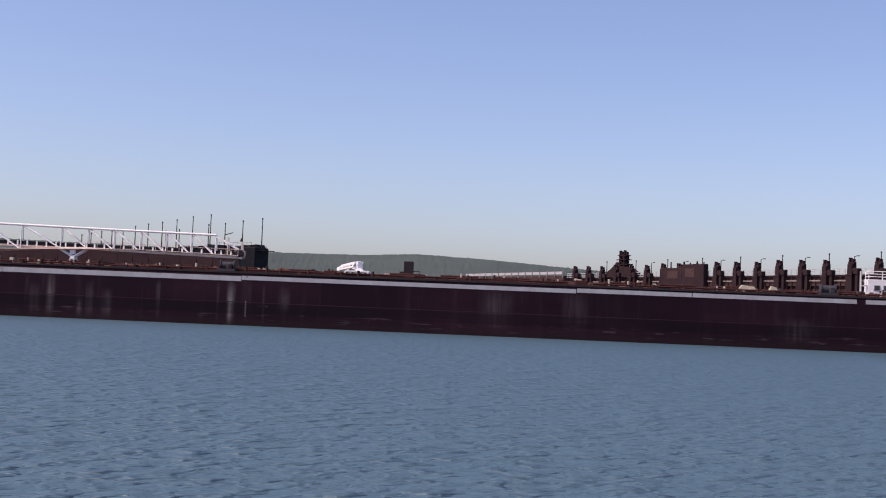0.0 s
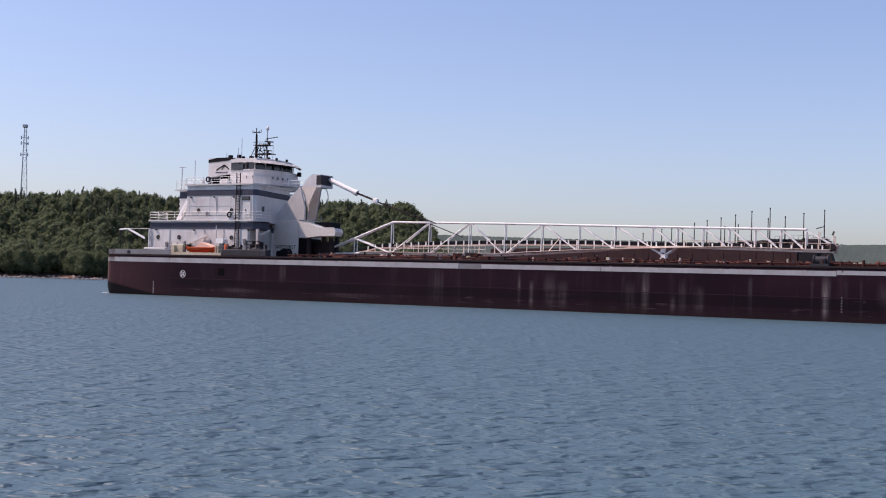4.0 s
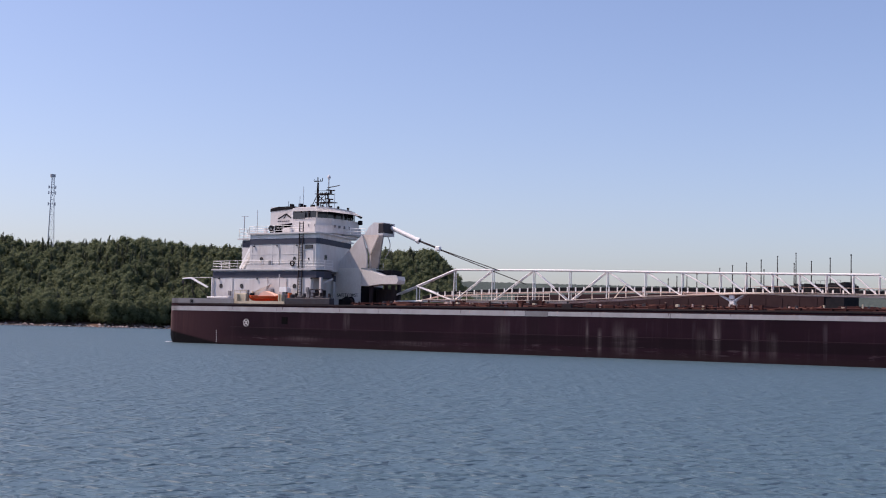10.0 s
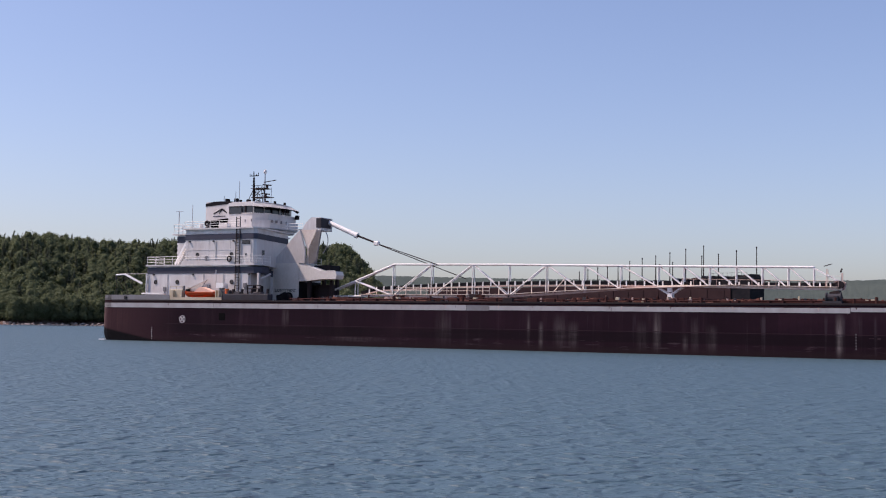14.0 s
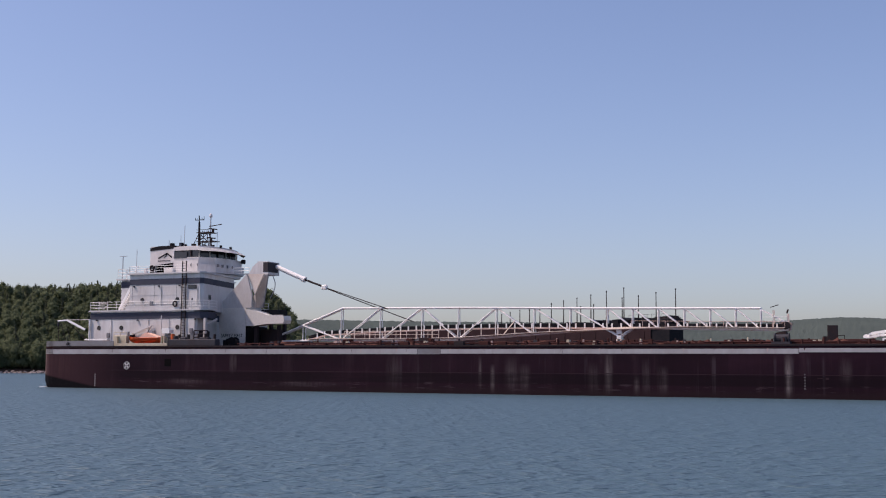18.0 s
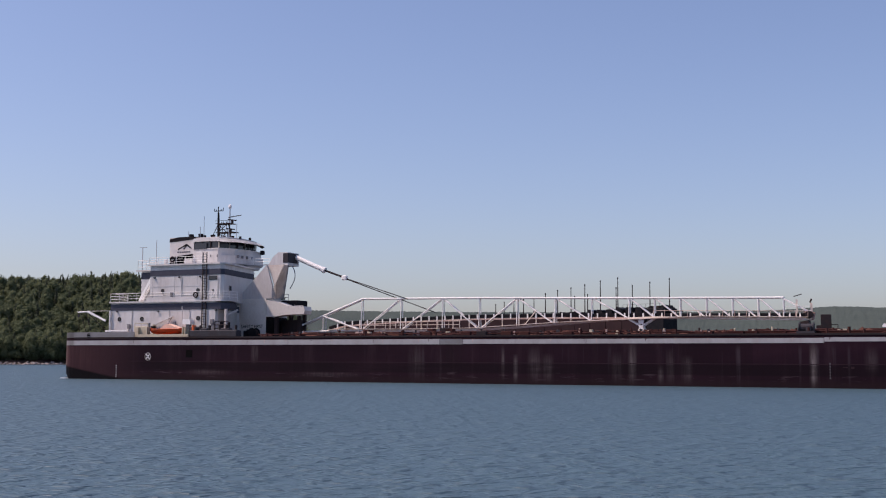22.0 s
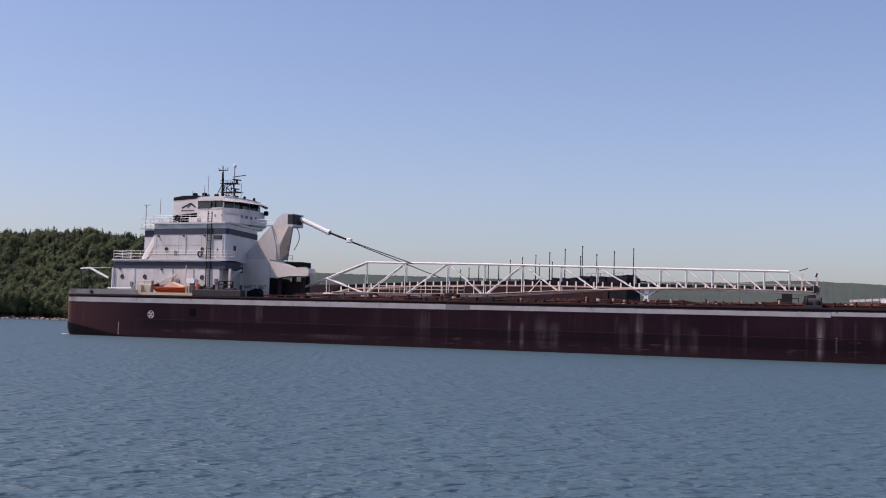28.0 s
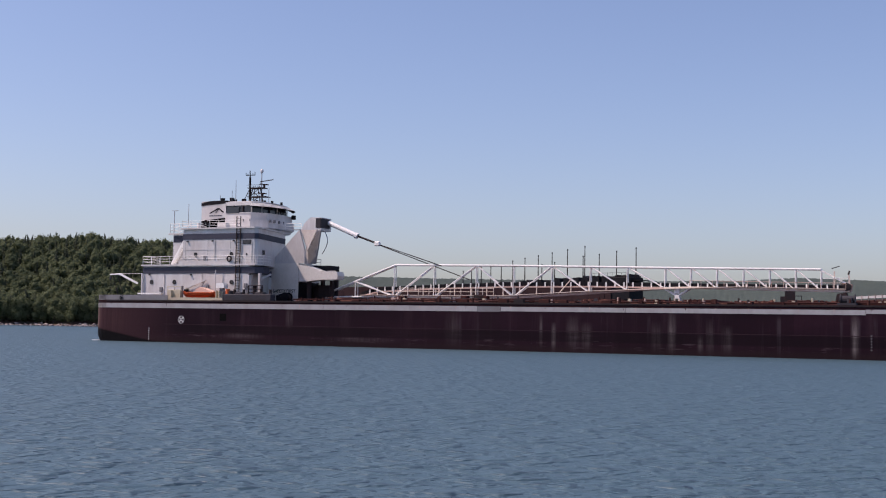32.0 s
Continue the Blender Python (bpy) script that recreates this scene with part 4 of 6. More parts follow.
# Marks on the plating: the round white cross, the pipe opening, the draught marks.
bm = bmesh.new()
N = 28
ring = [[bm.verts.new((16.2 + r * math.cos(2 * math.pi * k / N), -0.02, 3.38 + r * math.sin(2 * math.pi * k / N))) for k in range(N)] for r in (0.47, 0.58)]
for k in range(N):
    j = (k + 1) % N
    bm.faces.new((ring[0][k], ring[0][j], ring[1][j], ring[1][k]))
bmesh.ops.solidify(bm, geom=bm.faces[:], thickness=0.015)
for k in range(4):
    a = math.radians(45 + 90 * k)
    beam((16.2 + 0.08 * math.cos(a), -0.02, 3.38 + 0.08 * math.sin(a)), (16.2 + 0.46 * math.cos(a), -0.02, 3.38 + 0.46 * math.sin(a)), 0.02, 0.2, bm)
part("white_cross_mark", bm, RAIL_WHITE, hull)
# A solid block in deepest black stands in for the opening's dark inside.
part("pipe_opening", box(23.1, 24.2, -0.03, 0.3, 3.3, 4.35), DEEP_BLACK, hull, "square opening in the hull side, its shade put in as black")
for k in range(6):
    z = 0.35 + k * 0.32
    part("draught_mark", box(10.26, 10.40, -0.02, 0.05, z, z + 0.13), RAIL_WHITE, hull)
    part("draught_mark", box(112.95, 113.1, -0.02, 0.05, z + 0.75, z + 0.86), GREY, hull)
part("load_mark", box(114.4, 114.95, -0.02, 0.05, 2.3, 2.4), WORN, hull)
part("load_mark", box(115.3, 115.65, -0.02, 0.05, 2.2, 2.45), WORN, hull)

# Stern bulwark, cream plating beside the boat, grey deck gear.
bm = bmesh.new()
for k in range(6):
    a0, a1 = math.radians(180 + 15 * k), math.radians(180 + 15 * (k + 1))
    q = [bm.verts.new((2.0 + 3.19 * math.cos(a), 3.2 + 3.19 * math.sin(a), z)) for a in (a0, a1) for z in (6.2, 7.0)]
    bm.faces.new((q[0], q[2], q[3], q[1]))
bmesh.ops.solidify(bm, geom=bm.faces[:], thickness=0.06)
box(2.0, 13.6, 0.0, 0.08, 6.2, 7.0, bm)
box(-1.2, -1.12, 3.2, BEAM - 3.2, 6.2, 7.0, bm)
bulwark = part("stern_bulwark", bm, GREY, ship, "grey stern bulwark")
part("chock", box(4.6, 5.3, -0.06, 0.14, 6.25, 6.85, bevel=0.2), BLACK, bulwark)
part("boat_bulwark", box(13.4, 23.2, 0.30, 0.38, 6.24, 6.66), CREAM, ship, "rust-streaked cream coaming beside the lifeboat")
for x in (13.7, 15.4, 21.9, 22.4):
    part("bulwark_stay", box(x, x + 0.14, 0.45, 1.1, 6.2, 7.7), CREAM, ship)
part("boat_platform", box(12.7, 15.3, 0.95, 1.15, 6.2, 7.85, bevel=0.05), CREAM, ship)
part("platform_rail", tube((12.8, 1.0, 8.3), (15.2, 1.0, 8.3), 0.05, n=6), CREAM, ship)
for x in (12.8, 14.0, 15.2):
    part("platform_post", tube((x, 1.0, 7.8), (x, 1.0, 8.3), 0.05, n=6), CREAM, ship)
part("platform_panel", box(21.9, 22.8, 0.95, 1.15, 6.2, 7.4, bevel=0.04), CREAM, ship)
part("boat_screen", box(15.6, 22.6, 2.85, 3.1, 6.2, 7.1, bevel=0.05), CREAM, ship)
part("winch_post", tube((15.1, 1.5, 6.2), (15.1, 1.5, 8.4), 0.17, n=8), GREY, ship)
part("fore_locker", box(23.2, 31.5, 0.5, 1.7, 6.2, 7.2, bevel=0.1), GEAR, ship)
for x, w, z in ((22.7, 1.5, 7.75), (24.9, 1.2, 7.55), (28.3, 1.6, 7.5)):
    part("deck_gear", box(x, x + w, 0.9, 1.9, 6.2, z, bevel=0.15), GEAR, ship)
reel = part("cable_reel", tube((28.6, 8.6, 7.0), (28.6, 9.7, 7.0), 0.5, n=16), DARKSTEEL, ship, "dark cable reel beside the hoist house")
for y in (8.55, 9.6):
    part("reel_flange", tube((28.6, y, 7.0), (28.6, y + 0.1, 7.0), 0.72, n=20), BLACK, reel)
part("reel_stand", box(27.6, 29.6, 8.7, 9.5, 6.2, 6.6, bevel=0.1), BLACK, reel)
part("reel_motor", box(26.9, 27.7, 8.7, 9.5, 6.2, 7.3, bevel=0.12), BLACK, reel)
gate = part("gate_frame", tube((26.2, 2.6, 6.2), (26.2, 2.6, 8.5), 0.09, n=6), DARKSTEEL, ship)
part("gate_frame_post", tube((28.6, 2.6, 6.2), (28.6, 2.6, 8.5), 0.09, n=6), DARKSTEEL, gate)
for z in (7.5, 8.0, 8.5):
    part("gate_bar", tube((26.2, 2.6, z), (28.6, 2.6, z), 0.07, n=6), DARKSTEEL, gate)
part("vent_post", tube((20.4, 2.4, 6.2), (20.4, 2.4, 10.8), 0.07, n=6), WHITE, ship)
for x in (24.8, 26.4, 28.2, 29.4, 31.0):
    part("bollard", tube((x, 1.1, 7.25), (x, 1.1, 7.9), 0.2, n=10), DARKSTEEL, ship)
# The locker's sunlit brightness is put into a lighter white.
part("white_locker", slab([(21.4, 8.1), (22.8, 8.1), (22.8, 8.6), (22.6, 8.85), (21.5, 8.85), (21.4, 8.7)], 1.2, 2.3), BOOM_WHITE, ship)
part("orange_drum", tube((23.6, 1.1, 7.2), (23.6, 1.1, 7.95), 0.32, n=14), ORANGE, ship, "small orange drum on the grey locker")
part("locker_stand", box(21.8, 22.4, 1.5, 2.1, 6.2, 8.1), GREY, ship)
part("white_bench", box(7.2, 11.6, 0.9, 1.5, 7.1, 7.32, bevel=0.03), BOOM_WHITE, ship)

# Deckhouse.
house = part("deckhouse", deck_prism([(6.3, 3.2), (25.8, 3.2), (26.0, 3.6), (24.0, 9.8), (23.4, 12.0), (20.0, 14.0), (20.0, 23.8), (6.3, 23.8)], 6.2, 11.5), WHITE, ship, "white after deckhouse with slate-blue bands")
upper = part("upper_house", deck_prism([(13.7, 3.2), (26.6, 3.2), (27.0, 3.6), (24.0, 15.5), (18.0, 16.5), (18.0, 23.8), (13.7, 23.8)], 11.5, 17.0), WHITE, ship, "white upper house with a slate-blue band")
part("lower_band", deck_prism([(6.26, 3.15), (26.8, 3.15), (27.8, 3.9), (27.4, 6.2), (24.4, 8.6), (23.4, 12.1), (20.05, 14.1), (20.05, 23.85), (6.26, 23.85)], 10.35, 11.32), BLUE, house)
part("boat_deck", deck_prism([(6.1, 2.9), (27.0, 2.9), (28.1, 3.7), (27.7, 6.3), (24.7, 8.8), (23.7, 12.3), (20.3, 14.3), (20.3, 24.1), (6.1, 24.1)], 11.5, 11.72), WHITE, house)
part("upper_band", deck_prism([(13.66, 3.15), (26.63, 3.15), (27.05, 3.57), (24.04, 15.55), (18.05, 16.55), (18.05, 23.85), (13.66, 23.85)], 15.45, 16.3), BLUE, upper)
part("upper_deck", deck_prism([(13.4, 2.9), (26.7, 2.9), (27.3, 3.5), (24.2, 15.9), (18.3, 16.8), (18.3, 24.1), (13.4, 24.1)], 17.0, 17.22), WHITE, upper)
part("after_house", box(10.6, 13.68, 5.0, 22.0, 11.72, 16.4), WHITE, upper)
part("after_band", box(10.56, 13.6, 4.95, 22.05, 15.2, 16.2), BLUE, upper)
part("after_deck", box(9.8, 13.38, 4.6, 22.4, 16.4, 16.6), WHITE, upper)
part("corner_post", box(27.4, 27.75, 3.2, 3.55, 6.2, 10.35), WHITE, house)
part("brace", beam((27.6, 3.4, 9.4), (27.6, 6.2, 10.3), 0.25, 0.25), WHITE, house)
for x in (14.2, 18.3, 22.4):
    part("plate_seam", box(x - 0.02, x + 0.02, 3.185, 3.22, 11.8, 15.4), GREY, upper)
part("seam_strip", box(13.8, 22.9, 3.17, 3.22, 13.85, 13.95), WHITE, upper)


def porthole(x, y, z, parent, r=0.28):
    bm = bmesh.new()
    n = 16
    rings = [[bm.verts.new((x + s * math.cos(2 * math.pi * k / n), yy, z + s * math.sin(2 * math.pi * k / n))) for k in range(n)] for s, yy in ((r + 0.08, y), (r + 0.08, y - 0.07), (r, y - 0.07), (r, y))]
    for a, b in zip(rings, rings[1:]):
        for k in range(n):
            j = (k + 1) % n
            bm.faces.new((a[k], a[j], b[j], b[k]))
    f = part("porthole", bm, DARKSTEEL, parent)
    part("pane", tube((x, y - 0.02, z), (x, y + 0.02, z), r, n=16), GLASS, f)


for x in (8.0, 12.3, 22.75):
    porthole(x, 3.2, 9.05, house, 0.26)
for x in (16.1, 22.6):
    porthole(x, 3.2, 13.2, upper, 0.23)
for x, y, z0, z1 in ((25.3, 3.2, 14.75, 15.2),):
    w = part("window", box(x - 0.75, x + 0.75, y - 0.06, y + 0.02, z0 - 0.06, z1 + 0.06), DARKSTEEL, upper)
    part("pane", box(x - 0.65, x + 0.65, y - 0.09, y - 0.061, z0, z1), GLASS, w)
# No real hole: its darkness is a black box on the wall.
part("vent_hole", box(25.2, 25.4, 3.13, 3.22, 13.0, 13.3), BLACK, upper)
w = part("front_window", box(26.4, 26.62, 5.4, 6.0, 13.1, 13.9), GREY, upper)
part("pane", box(26.5, 26.66, 5.5, 5.9, 13.2, 13.8), GLASS, w)
for y in (4.4, 7.4):
    xf = 26.0 - (y - 3.6) * 0.3226
    d = part("door", box(xf - 0.3, xf + 0.06, y, y + 0.9, 6.5, 8.6), DARKSTEEL, house)
    part("handle", box(xf + 0.06, xf + 0.12, y + 0.6, y + 0.68, 7.4, 7.6), BLACK, d)


def railing(parent, pts, height, bars=3, spacing=1.6, r=0.037, material=None):
    """Posts and rails along a line of points; each run of rails is one part."""
    material = material or BOOM_WHITE
    for (p, q) in zip(pts, pts[1:]):
        p, q = Vector(p), Vector(q)
        n = max(1, int((q - p).length / spacing))
        for k in range(n + 1):
            c = p.lerp(q, k / n)
            part("rail_post", tube(c, c + Vector((0, 0, height)), r, n=5), material, parent)
        for b in range(bars):
            h = Vector((0, 0, height * (b + 1) / bars))
            part("rail", tube(p + h, q + h, r * 0.9, n=5), material, parent)


railing(house, [(6.3, 7.0, 11.72), (6.3, 3.05, 11.72), (13.0, 3.05, 11.72), (27.0, 3.05, 11.72), (27.9, 3.8, 11.72), (27.5, 6.3, 11.72)], 1.25)
railing(upper, [(13.6, 9.0, 17.22), (13.6, 3.05, 17.22), (23.6, 3.05, 17.22)], 1.05)
railing(upper, [(10.0, 9.0, 16.6), (10.0, 4.8, 16.6), (13.3, 4.8, 16.6)], 1.5)
part("boat_deck_bulwark", box(13.2, 23.2, 3.0, 3.05, 11.72, 12.25), WHITE, house)
# Stair from the boat deck to the upper deck, in the sun.
for y in (4.2, 4.9):
    part("stair_stringer", beam((10.9, y, 11.8), (13.3, y, 15.6), 0.1, 0.4), BOOM_WHITE, upper)
for k in range(13):
    t = (k + 0.5) / 13
    part("stair_tread", box(10.9 + 2.4 * t - 0.14, 10.9 + 2.4 * t + 0.14, 4.2, 4.9, 11.8 + 3.8 * t - 0.03, 11.8 + 3.8 * t + 0.03), WHITE, upper)
for z in (13.5, 14.2, 14.9, 15.5):
    part("stair_screen", box(10.5, 13.0, 4.98, 5.02, z, z + 0.28), WHITE, upper)
# Outside ladder up the side.
for x in (23.5, 24.2):
    part("ladder_rail", box(x - 0.05, x + 0.05, 2.98, 3.10, 6.6, 18.8), DARKSTEEL, house)
for k in range(30):
    z = 6.9 + k * 0.4
    part("ladder_rung", tube((23.5, 3.04, z), (24.2, 3.04, z), 0.035, n=5), DARKSTEEL, house)


def life_ring(x, y, z, parent):
    bm = bmesh.new()
    n, m, R, r = 18, 6, 0.36, 0.11
    g = [[bm.verts.new((x + (R + r * math.cos(2 * math.pi * j / m)) * math.cos(2 * math.pi * i / n), y + r * math.sin(2 * math.pi * j / m), z + (R + r * math.cos(2 * math.pi * j / m)) * math.sin(2 * math.pi * i / n))) for j in range(m)] for i in range(n)]
    for i in range(n):
        for j in range(m):
            bm.faces.new((g[i][j], g[(i + 1) % n][j], g[(i + 1) % n][(j + 1) % m], g[i][(j + 1) % m]))
    part("life_ring", bm, DARKSTEEL, parent, "dark life ring on the rail", True)


life_ring(22.4, 2.9, 12.5, house)
life_ring(18.0, 2.9, 17.9, upper)

# Funnel block aft of the pilothouse.
funnel = part("funnel", box(11.9, 16.5, 10.0, 20.0, 17.22, 22.0), WHITE, ship, "white funnel block with a dark top and louvred foot")
part("funnel_top", slab([(11.86, 21.3), (16.54, 21.6), (16.54, 22.05), (13.6, 22.05), (11.86, 21.75)], 9.95, 20.05), BLACK, funnel)
for k in range(4):
    part("exhaust_pipe", tube((13.0 + k * 0.9, 14 + (k % 2) * 2, 22.1), (13.0 + k * 0.9, 14 + (k % 2) * 2, 22.9), 0.38, n=10), BLACK, funnel)
part("funnel_foot", slab([(11.95, 17.3), (16.4, 17.3), (16.4, 19.35), (11.95, 18.95)], 9.94, 9.999), DEEP_BLACK, funnel)
for k in range(4):
    z = 17.5 + k * 0.36
    part("louvre", box(12.2, 16.3, 9.86, 9.935, z, z + 0.05), DARKSTEEL, funnel)
# The emblem: a dark open arc over two short strokes, and a line of unreadable lettering as bars.
bm = beam((13.5, 9.97, 20.1), (15.15, 9.97, 20.85), 0.03, 0.2)
beam((15.15, 9.97, 20.85), (16.1, 9.97, 20.2), 0.03, 0.2, bm)
beam((14.6, 9.96, 20.1), (15.2, 9.96, 20.75), 0.03, 0.14, bm)
part("emblem", bm, BLACK, funnel)
for k in range(6):
    part("lettering_bar", box(13.4 + k * 0.42, 13.72 + k * 0.42, 9.96, 9.999, 19.62, 19.78), BLUE, funnel)

# Pilothouse with a rounded front and an overhanging roof.
def pilot(grow, back=16.5):
    return [(back, 10.0 - grow), (21.3 + grow * 0.5, 10.0 - grow), (22.4 + grow, 11.2), (22.8 + grow, 14.8), (22.2 + grow, 18.6 + grow * 0.3), (21.0 + grow * 0.5, 19.8 + grow), (back, 19.8 + grow)]


ph = part("pilothouse", deck_prism(pilot(0.0), 17.22, 20.05), WHITE, ship, "white pilothouse with a dark window band")
part("window_band", deck_prism(pilot(-0.12, 16.62), 20.05, 21.2), GLASS, ph)
part("roof", deck_prism(pilot(0.12), 21.2, 21.72), WHITE, ph)
part("roof_crown", deck_prism(pilot(-0.4), 21.72, 21.9), WHITE, ph)


def visor(lift, inner, outer):
    """The sun visor: a sloping strip round the front of the roof."""
    bm = bmesh.new()
    a, b = pilot(inner)[1:6], pilot(outer)[1:6]
    a = [bm.verts.new((x, y, 21.62 + lift)) for x, y in a]
    b = [bm.verts.new((x, y, 20.98 + lift)) for x, y in b]
    for k in range(4):
        bm.faces.new((a[k], b[k], b[k + 1], a[k + 1]))
    bmesh.ops.solidify(bm, geom=bm.faces[:], thickness=0.05)
    return bm


part("visor", visor(0.0, 0.1, 1.35), BOOM_WHITE, ph, "white sloping sun visor")
part("visor_lining", visor(-0.12, 0.1, 1.42), DARKSTEEL, ph)
outline = pilot(0.02)
for (x0, y0), (x1, y1) in zip(outline, outline[1:]):
    n = max(1, int(math.hypot(x1 - x0, y1 - y0) / 1.25))
    for k in range(n + 1):
        x, y = x0 + (x1 - x0) * k / n, y0 + (y1 - y0) * k / n
        part("mullion", box(x - 0.07, x + 0.07, y - 0.07, y + 0.07, 20.05, 21.2), WHITE if k in (0, n) else DARKSTEEL, ph)
# The curved bridge wing below the windows, with its brackets.
wing = part("bridge_wing", deck_prism(pilot(1.2, 19.9), 17.7, 18.95), WHITE, ph)
part("wing_bulwark", deck_prism(pilot(0.85, 19.8), 18.95, 19.9), WHITE, wing)
part("wing_rail", deck_prism(pilot(0.95, 19.75), 19.9, 20.02), WHITE, wing)
part("wing_underside", deck_prism(pilot(0.7, 19.9), 17.24, 17.7), WHITE, wing)
for x in (20.6, 21.8):
    part("bracket", box(x, x + 0.12, 8.72, 9.0, 18.6, 18.97), GREY, wing)
for y in (11.2, 12.4, 13.6, 14.8):
    part("bracket", box(23.75, 24.12, y, y + 0.14, 18.55, 18.98), GREY, wing)
part("aft_windows", box(16.7, 19.0, 9.9, 9.99, 20.0, 20.95), GLASS, ph)
part("side_lamp", box(23.2, 23.8, 18.3, 18.9, 19.6, 20.3, bevel=0.1), BLACK, ph)

# Masts, radars and aerials on the pilothouse roof.
mast = part("main_mast", tube((20.0, 14.5, 21.85), (20.0, 14.5, 27.0), 0.12, n=8, r2=0.08), GALV, ship, "grey steel mast with radars")
bm = tube((20.0, 14.5, 26.75), (20.0, 14.5, 27.0), 0.15, n=12, r2=0.28)
tube((20.0, 14.5, 27.0), (20.0, 14.5, 27.25), 0.28, bm, 12, 0.24)
tube((20.0, 14.5, 27.25), (20.0, 14.5, 27.42), 0.24, bm, 12, 0.1)
part("mast_dome", bm, RAIL_WHITE, mast)
part("long_yard", beam((19.9, 14.3, 25.35), (22.3, 14.3, 25.6), 0.1, 0.12), DARKSTEEL, mast)
part("fore_mast", tube((17.9, 14.5, 21.85), (17.8, 14.5, 26.2), 0.23, n=8, r2=0.15), BLACK, mast)
part("yard", beam((17.0, 14.5, 26.5), (18.7, 14.5, 26.5), 0.12, 0.12), BLACK, mast)
for x, z in ((17.0, 26.9), (17.35, 26.75), (18.3, 26.8), (18.7, 27.0)):
    part("wind_vane", tube((x, 14.5, 26.5), (x, 14.5, z), 0.05, n=5), BLACK, mast)
for x0, z0, x1, z1 in ((18.1, 22.9, 19.9, 24.3), (19.9, 22.9, 18.1, 24.3), (18.1, 21.9, 19.9, 22.9), (19.9, 21.9, 18.1, 22.9), (20.6, 22.0, 20.2, 24.3)):
    part("mast_brace", tube((x0, 14.0, z0), (x1, 14.0, z1), 0.055, n=5), DARKSTEEL, mast)
part("fore_mast_top", tube((17.8, 14.5, 26.2), (17.75, 14.5, 27.2), 0.08, n=6), BLACK, mast)
for z, x0, x1 in ((24.3, 17.9, 20.6), (22.9, 18.0, 21.2)):
    part("platform", box(x0, x1, 13.6, 15.4, z, z + 0.10), DARKSTEEL, mast)
    part("platform_rail", beam((x0, 13.6, z + 0.5), (x1, 13.6, z + 0.5), 0.06, 0.06), DARKSTEEL, mast)
for z, x in ((24.6, 20.9), (23.2, 20.6)):
    part("radar", beam((x - 0.8, 13.9, z + 0.35), (x + 0.8, 13.9, z + 0.15), 0.16, 0.18), BLACK, mast)
    part("radar_foot", tube((x, 13.9, z - 0.3), (x, 13.9, z + 0.2), 0.2, n=8), DARKSTEEL, mast)
for x in (17.0, 18.2, 19.0, 20.3, 21.0):
    part("stay", tube((x, 13.7, 21.85), (x * 0.4 + 11.4, 14.2, 24.7), 0.06, n=5), DARKSTEEL, mast)
for x, y, h in ((16.9, 12, 3.6), (16.2, 12, 2.0), (22.4, 13, 2.4), (21.6, 12, 1.3), (14.7, 11, 1.2)):
    part("aerial", tube((x, y, 21.8), (x, y, 21.8 + h), 0.045, n=5), GALV, ph)
for x, y in ((21.7, 13), (22.4, 14), (20.9, 12), (22.5, 16.5)):
    part("roof_lamp", tube((x, y, 21.8), (x, y, 22.2), 0.2, n=8), BLACK, ph)
part("after_pole", tube((8.6, 7.5, 11.7), (8.6, 7.5, 20.4), 0.07, n=6), GALV, upper)
part("after_pole_arm", beam((8.0, 7.5, 20.4), (9.4, 7.5, 20.4), 0.08, 0.08), GALV, upper)
part("thin_pole", tube((11.3, 7.5, 16.6), (11.3, 7.5, 21.4), 0.045, n=6), GALV, upper)

# Stern davit.
davit = part("stern_davit", tube((0.9, 2.0, 10.15), (2.9, 2.0, 10.25), 0.12, n=8), BOOM_WHITE, ship, "white stern davit")
part("davit_arm", beam((2.8, 2.0, 10.25), (6.3, 2.0, 8.8), 0.2, 0.28), BOOM_WHITE, davit)
part("davit_post", tube((6.3, 3.0, 6.2), (6.3, 3.0, 10.4), 0.13, n=8), BOOM_WHITE, davit)
part("davit_stay", tube((2.5, 2.0, 10.3), (6.3, 3.0, 10.35), 0.04, n=5), WHITE, davit)
for x in (1.4, 2.4):
    part("davit_fall", tube((x, 2.0, 10.1), (x + 1.2, 2.0, 7.0), 0.045, n=5), DARKSTEEL, davit)

part("davit_line", tube((1.0, 2.0, 10.1), (1.2, 2.0, 7.0), 0.045, n=5), DARKSTEEL, davit)
part("davit_line", tube((2.6, 2.0, 10.2), (6.0, 2.4, 7.4), 0.045, n=5), DARKSTEEL, davit)
part("davit_block", box(0.85, 1.15, 1.85, 2.15, 9.4, 9.9, bevel=0.06), GEAR, davit)
rngs = random.Random(8)
for k in range(34):
    x = 3.6 + k * 3.3 + rngs.uniform(-1.2, 1.2)
    if 63.5 < x < 67.5:
        continue
    part("rust_run", slab([(x, 5.76), (x + rngs.uniform(0.05, 0.16), 5.76), (x + 0.06, 5.76 - rngs.uniform(0.25, 0.68))], -0.032, -0.026), BOOM_RUST if k % 3 else RUST, hull)
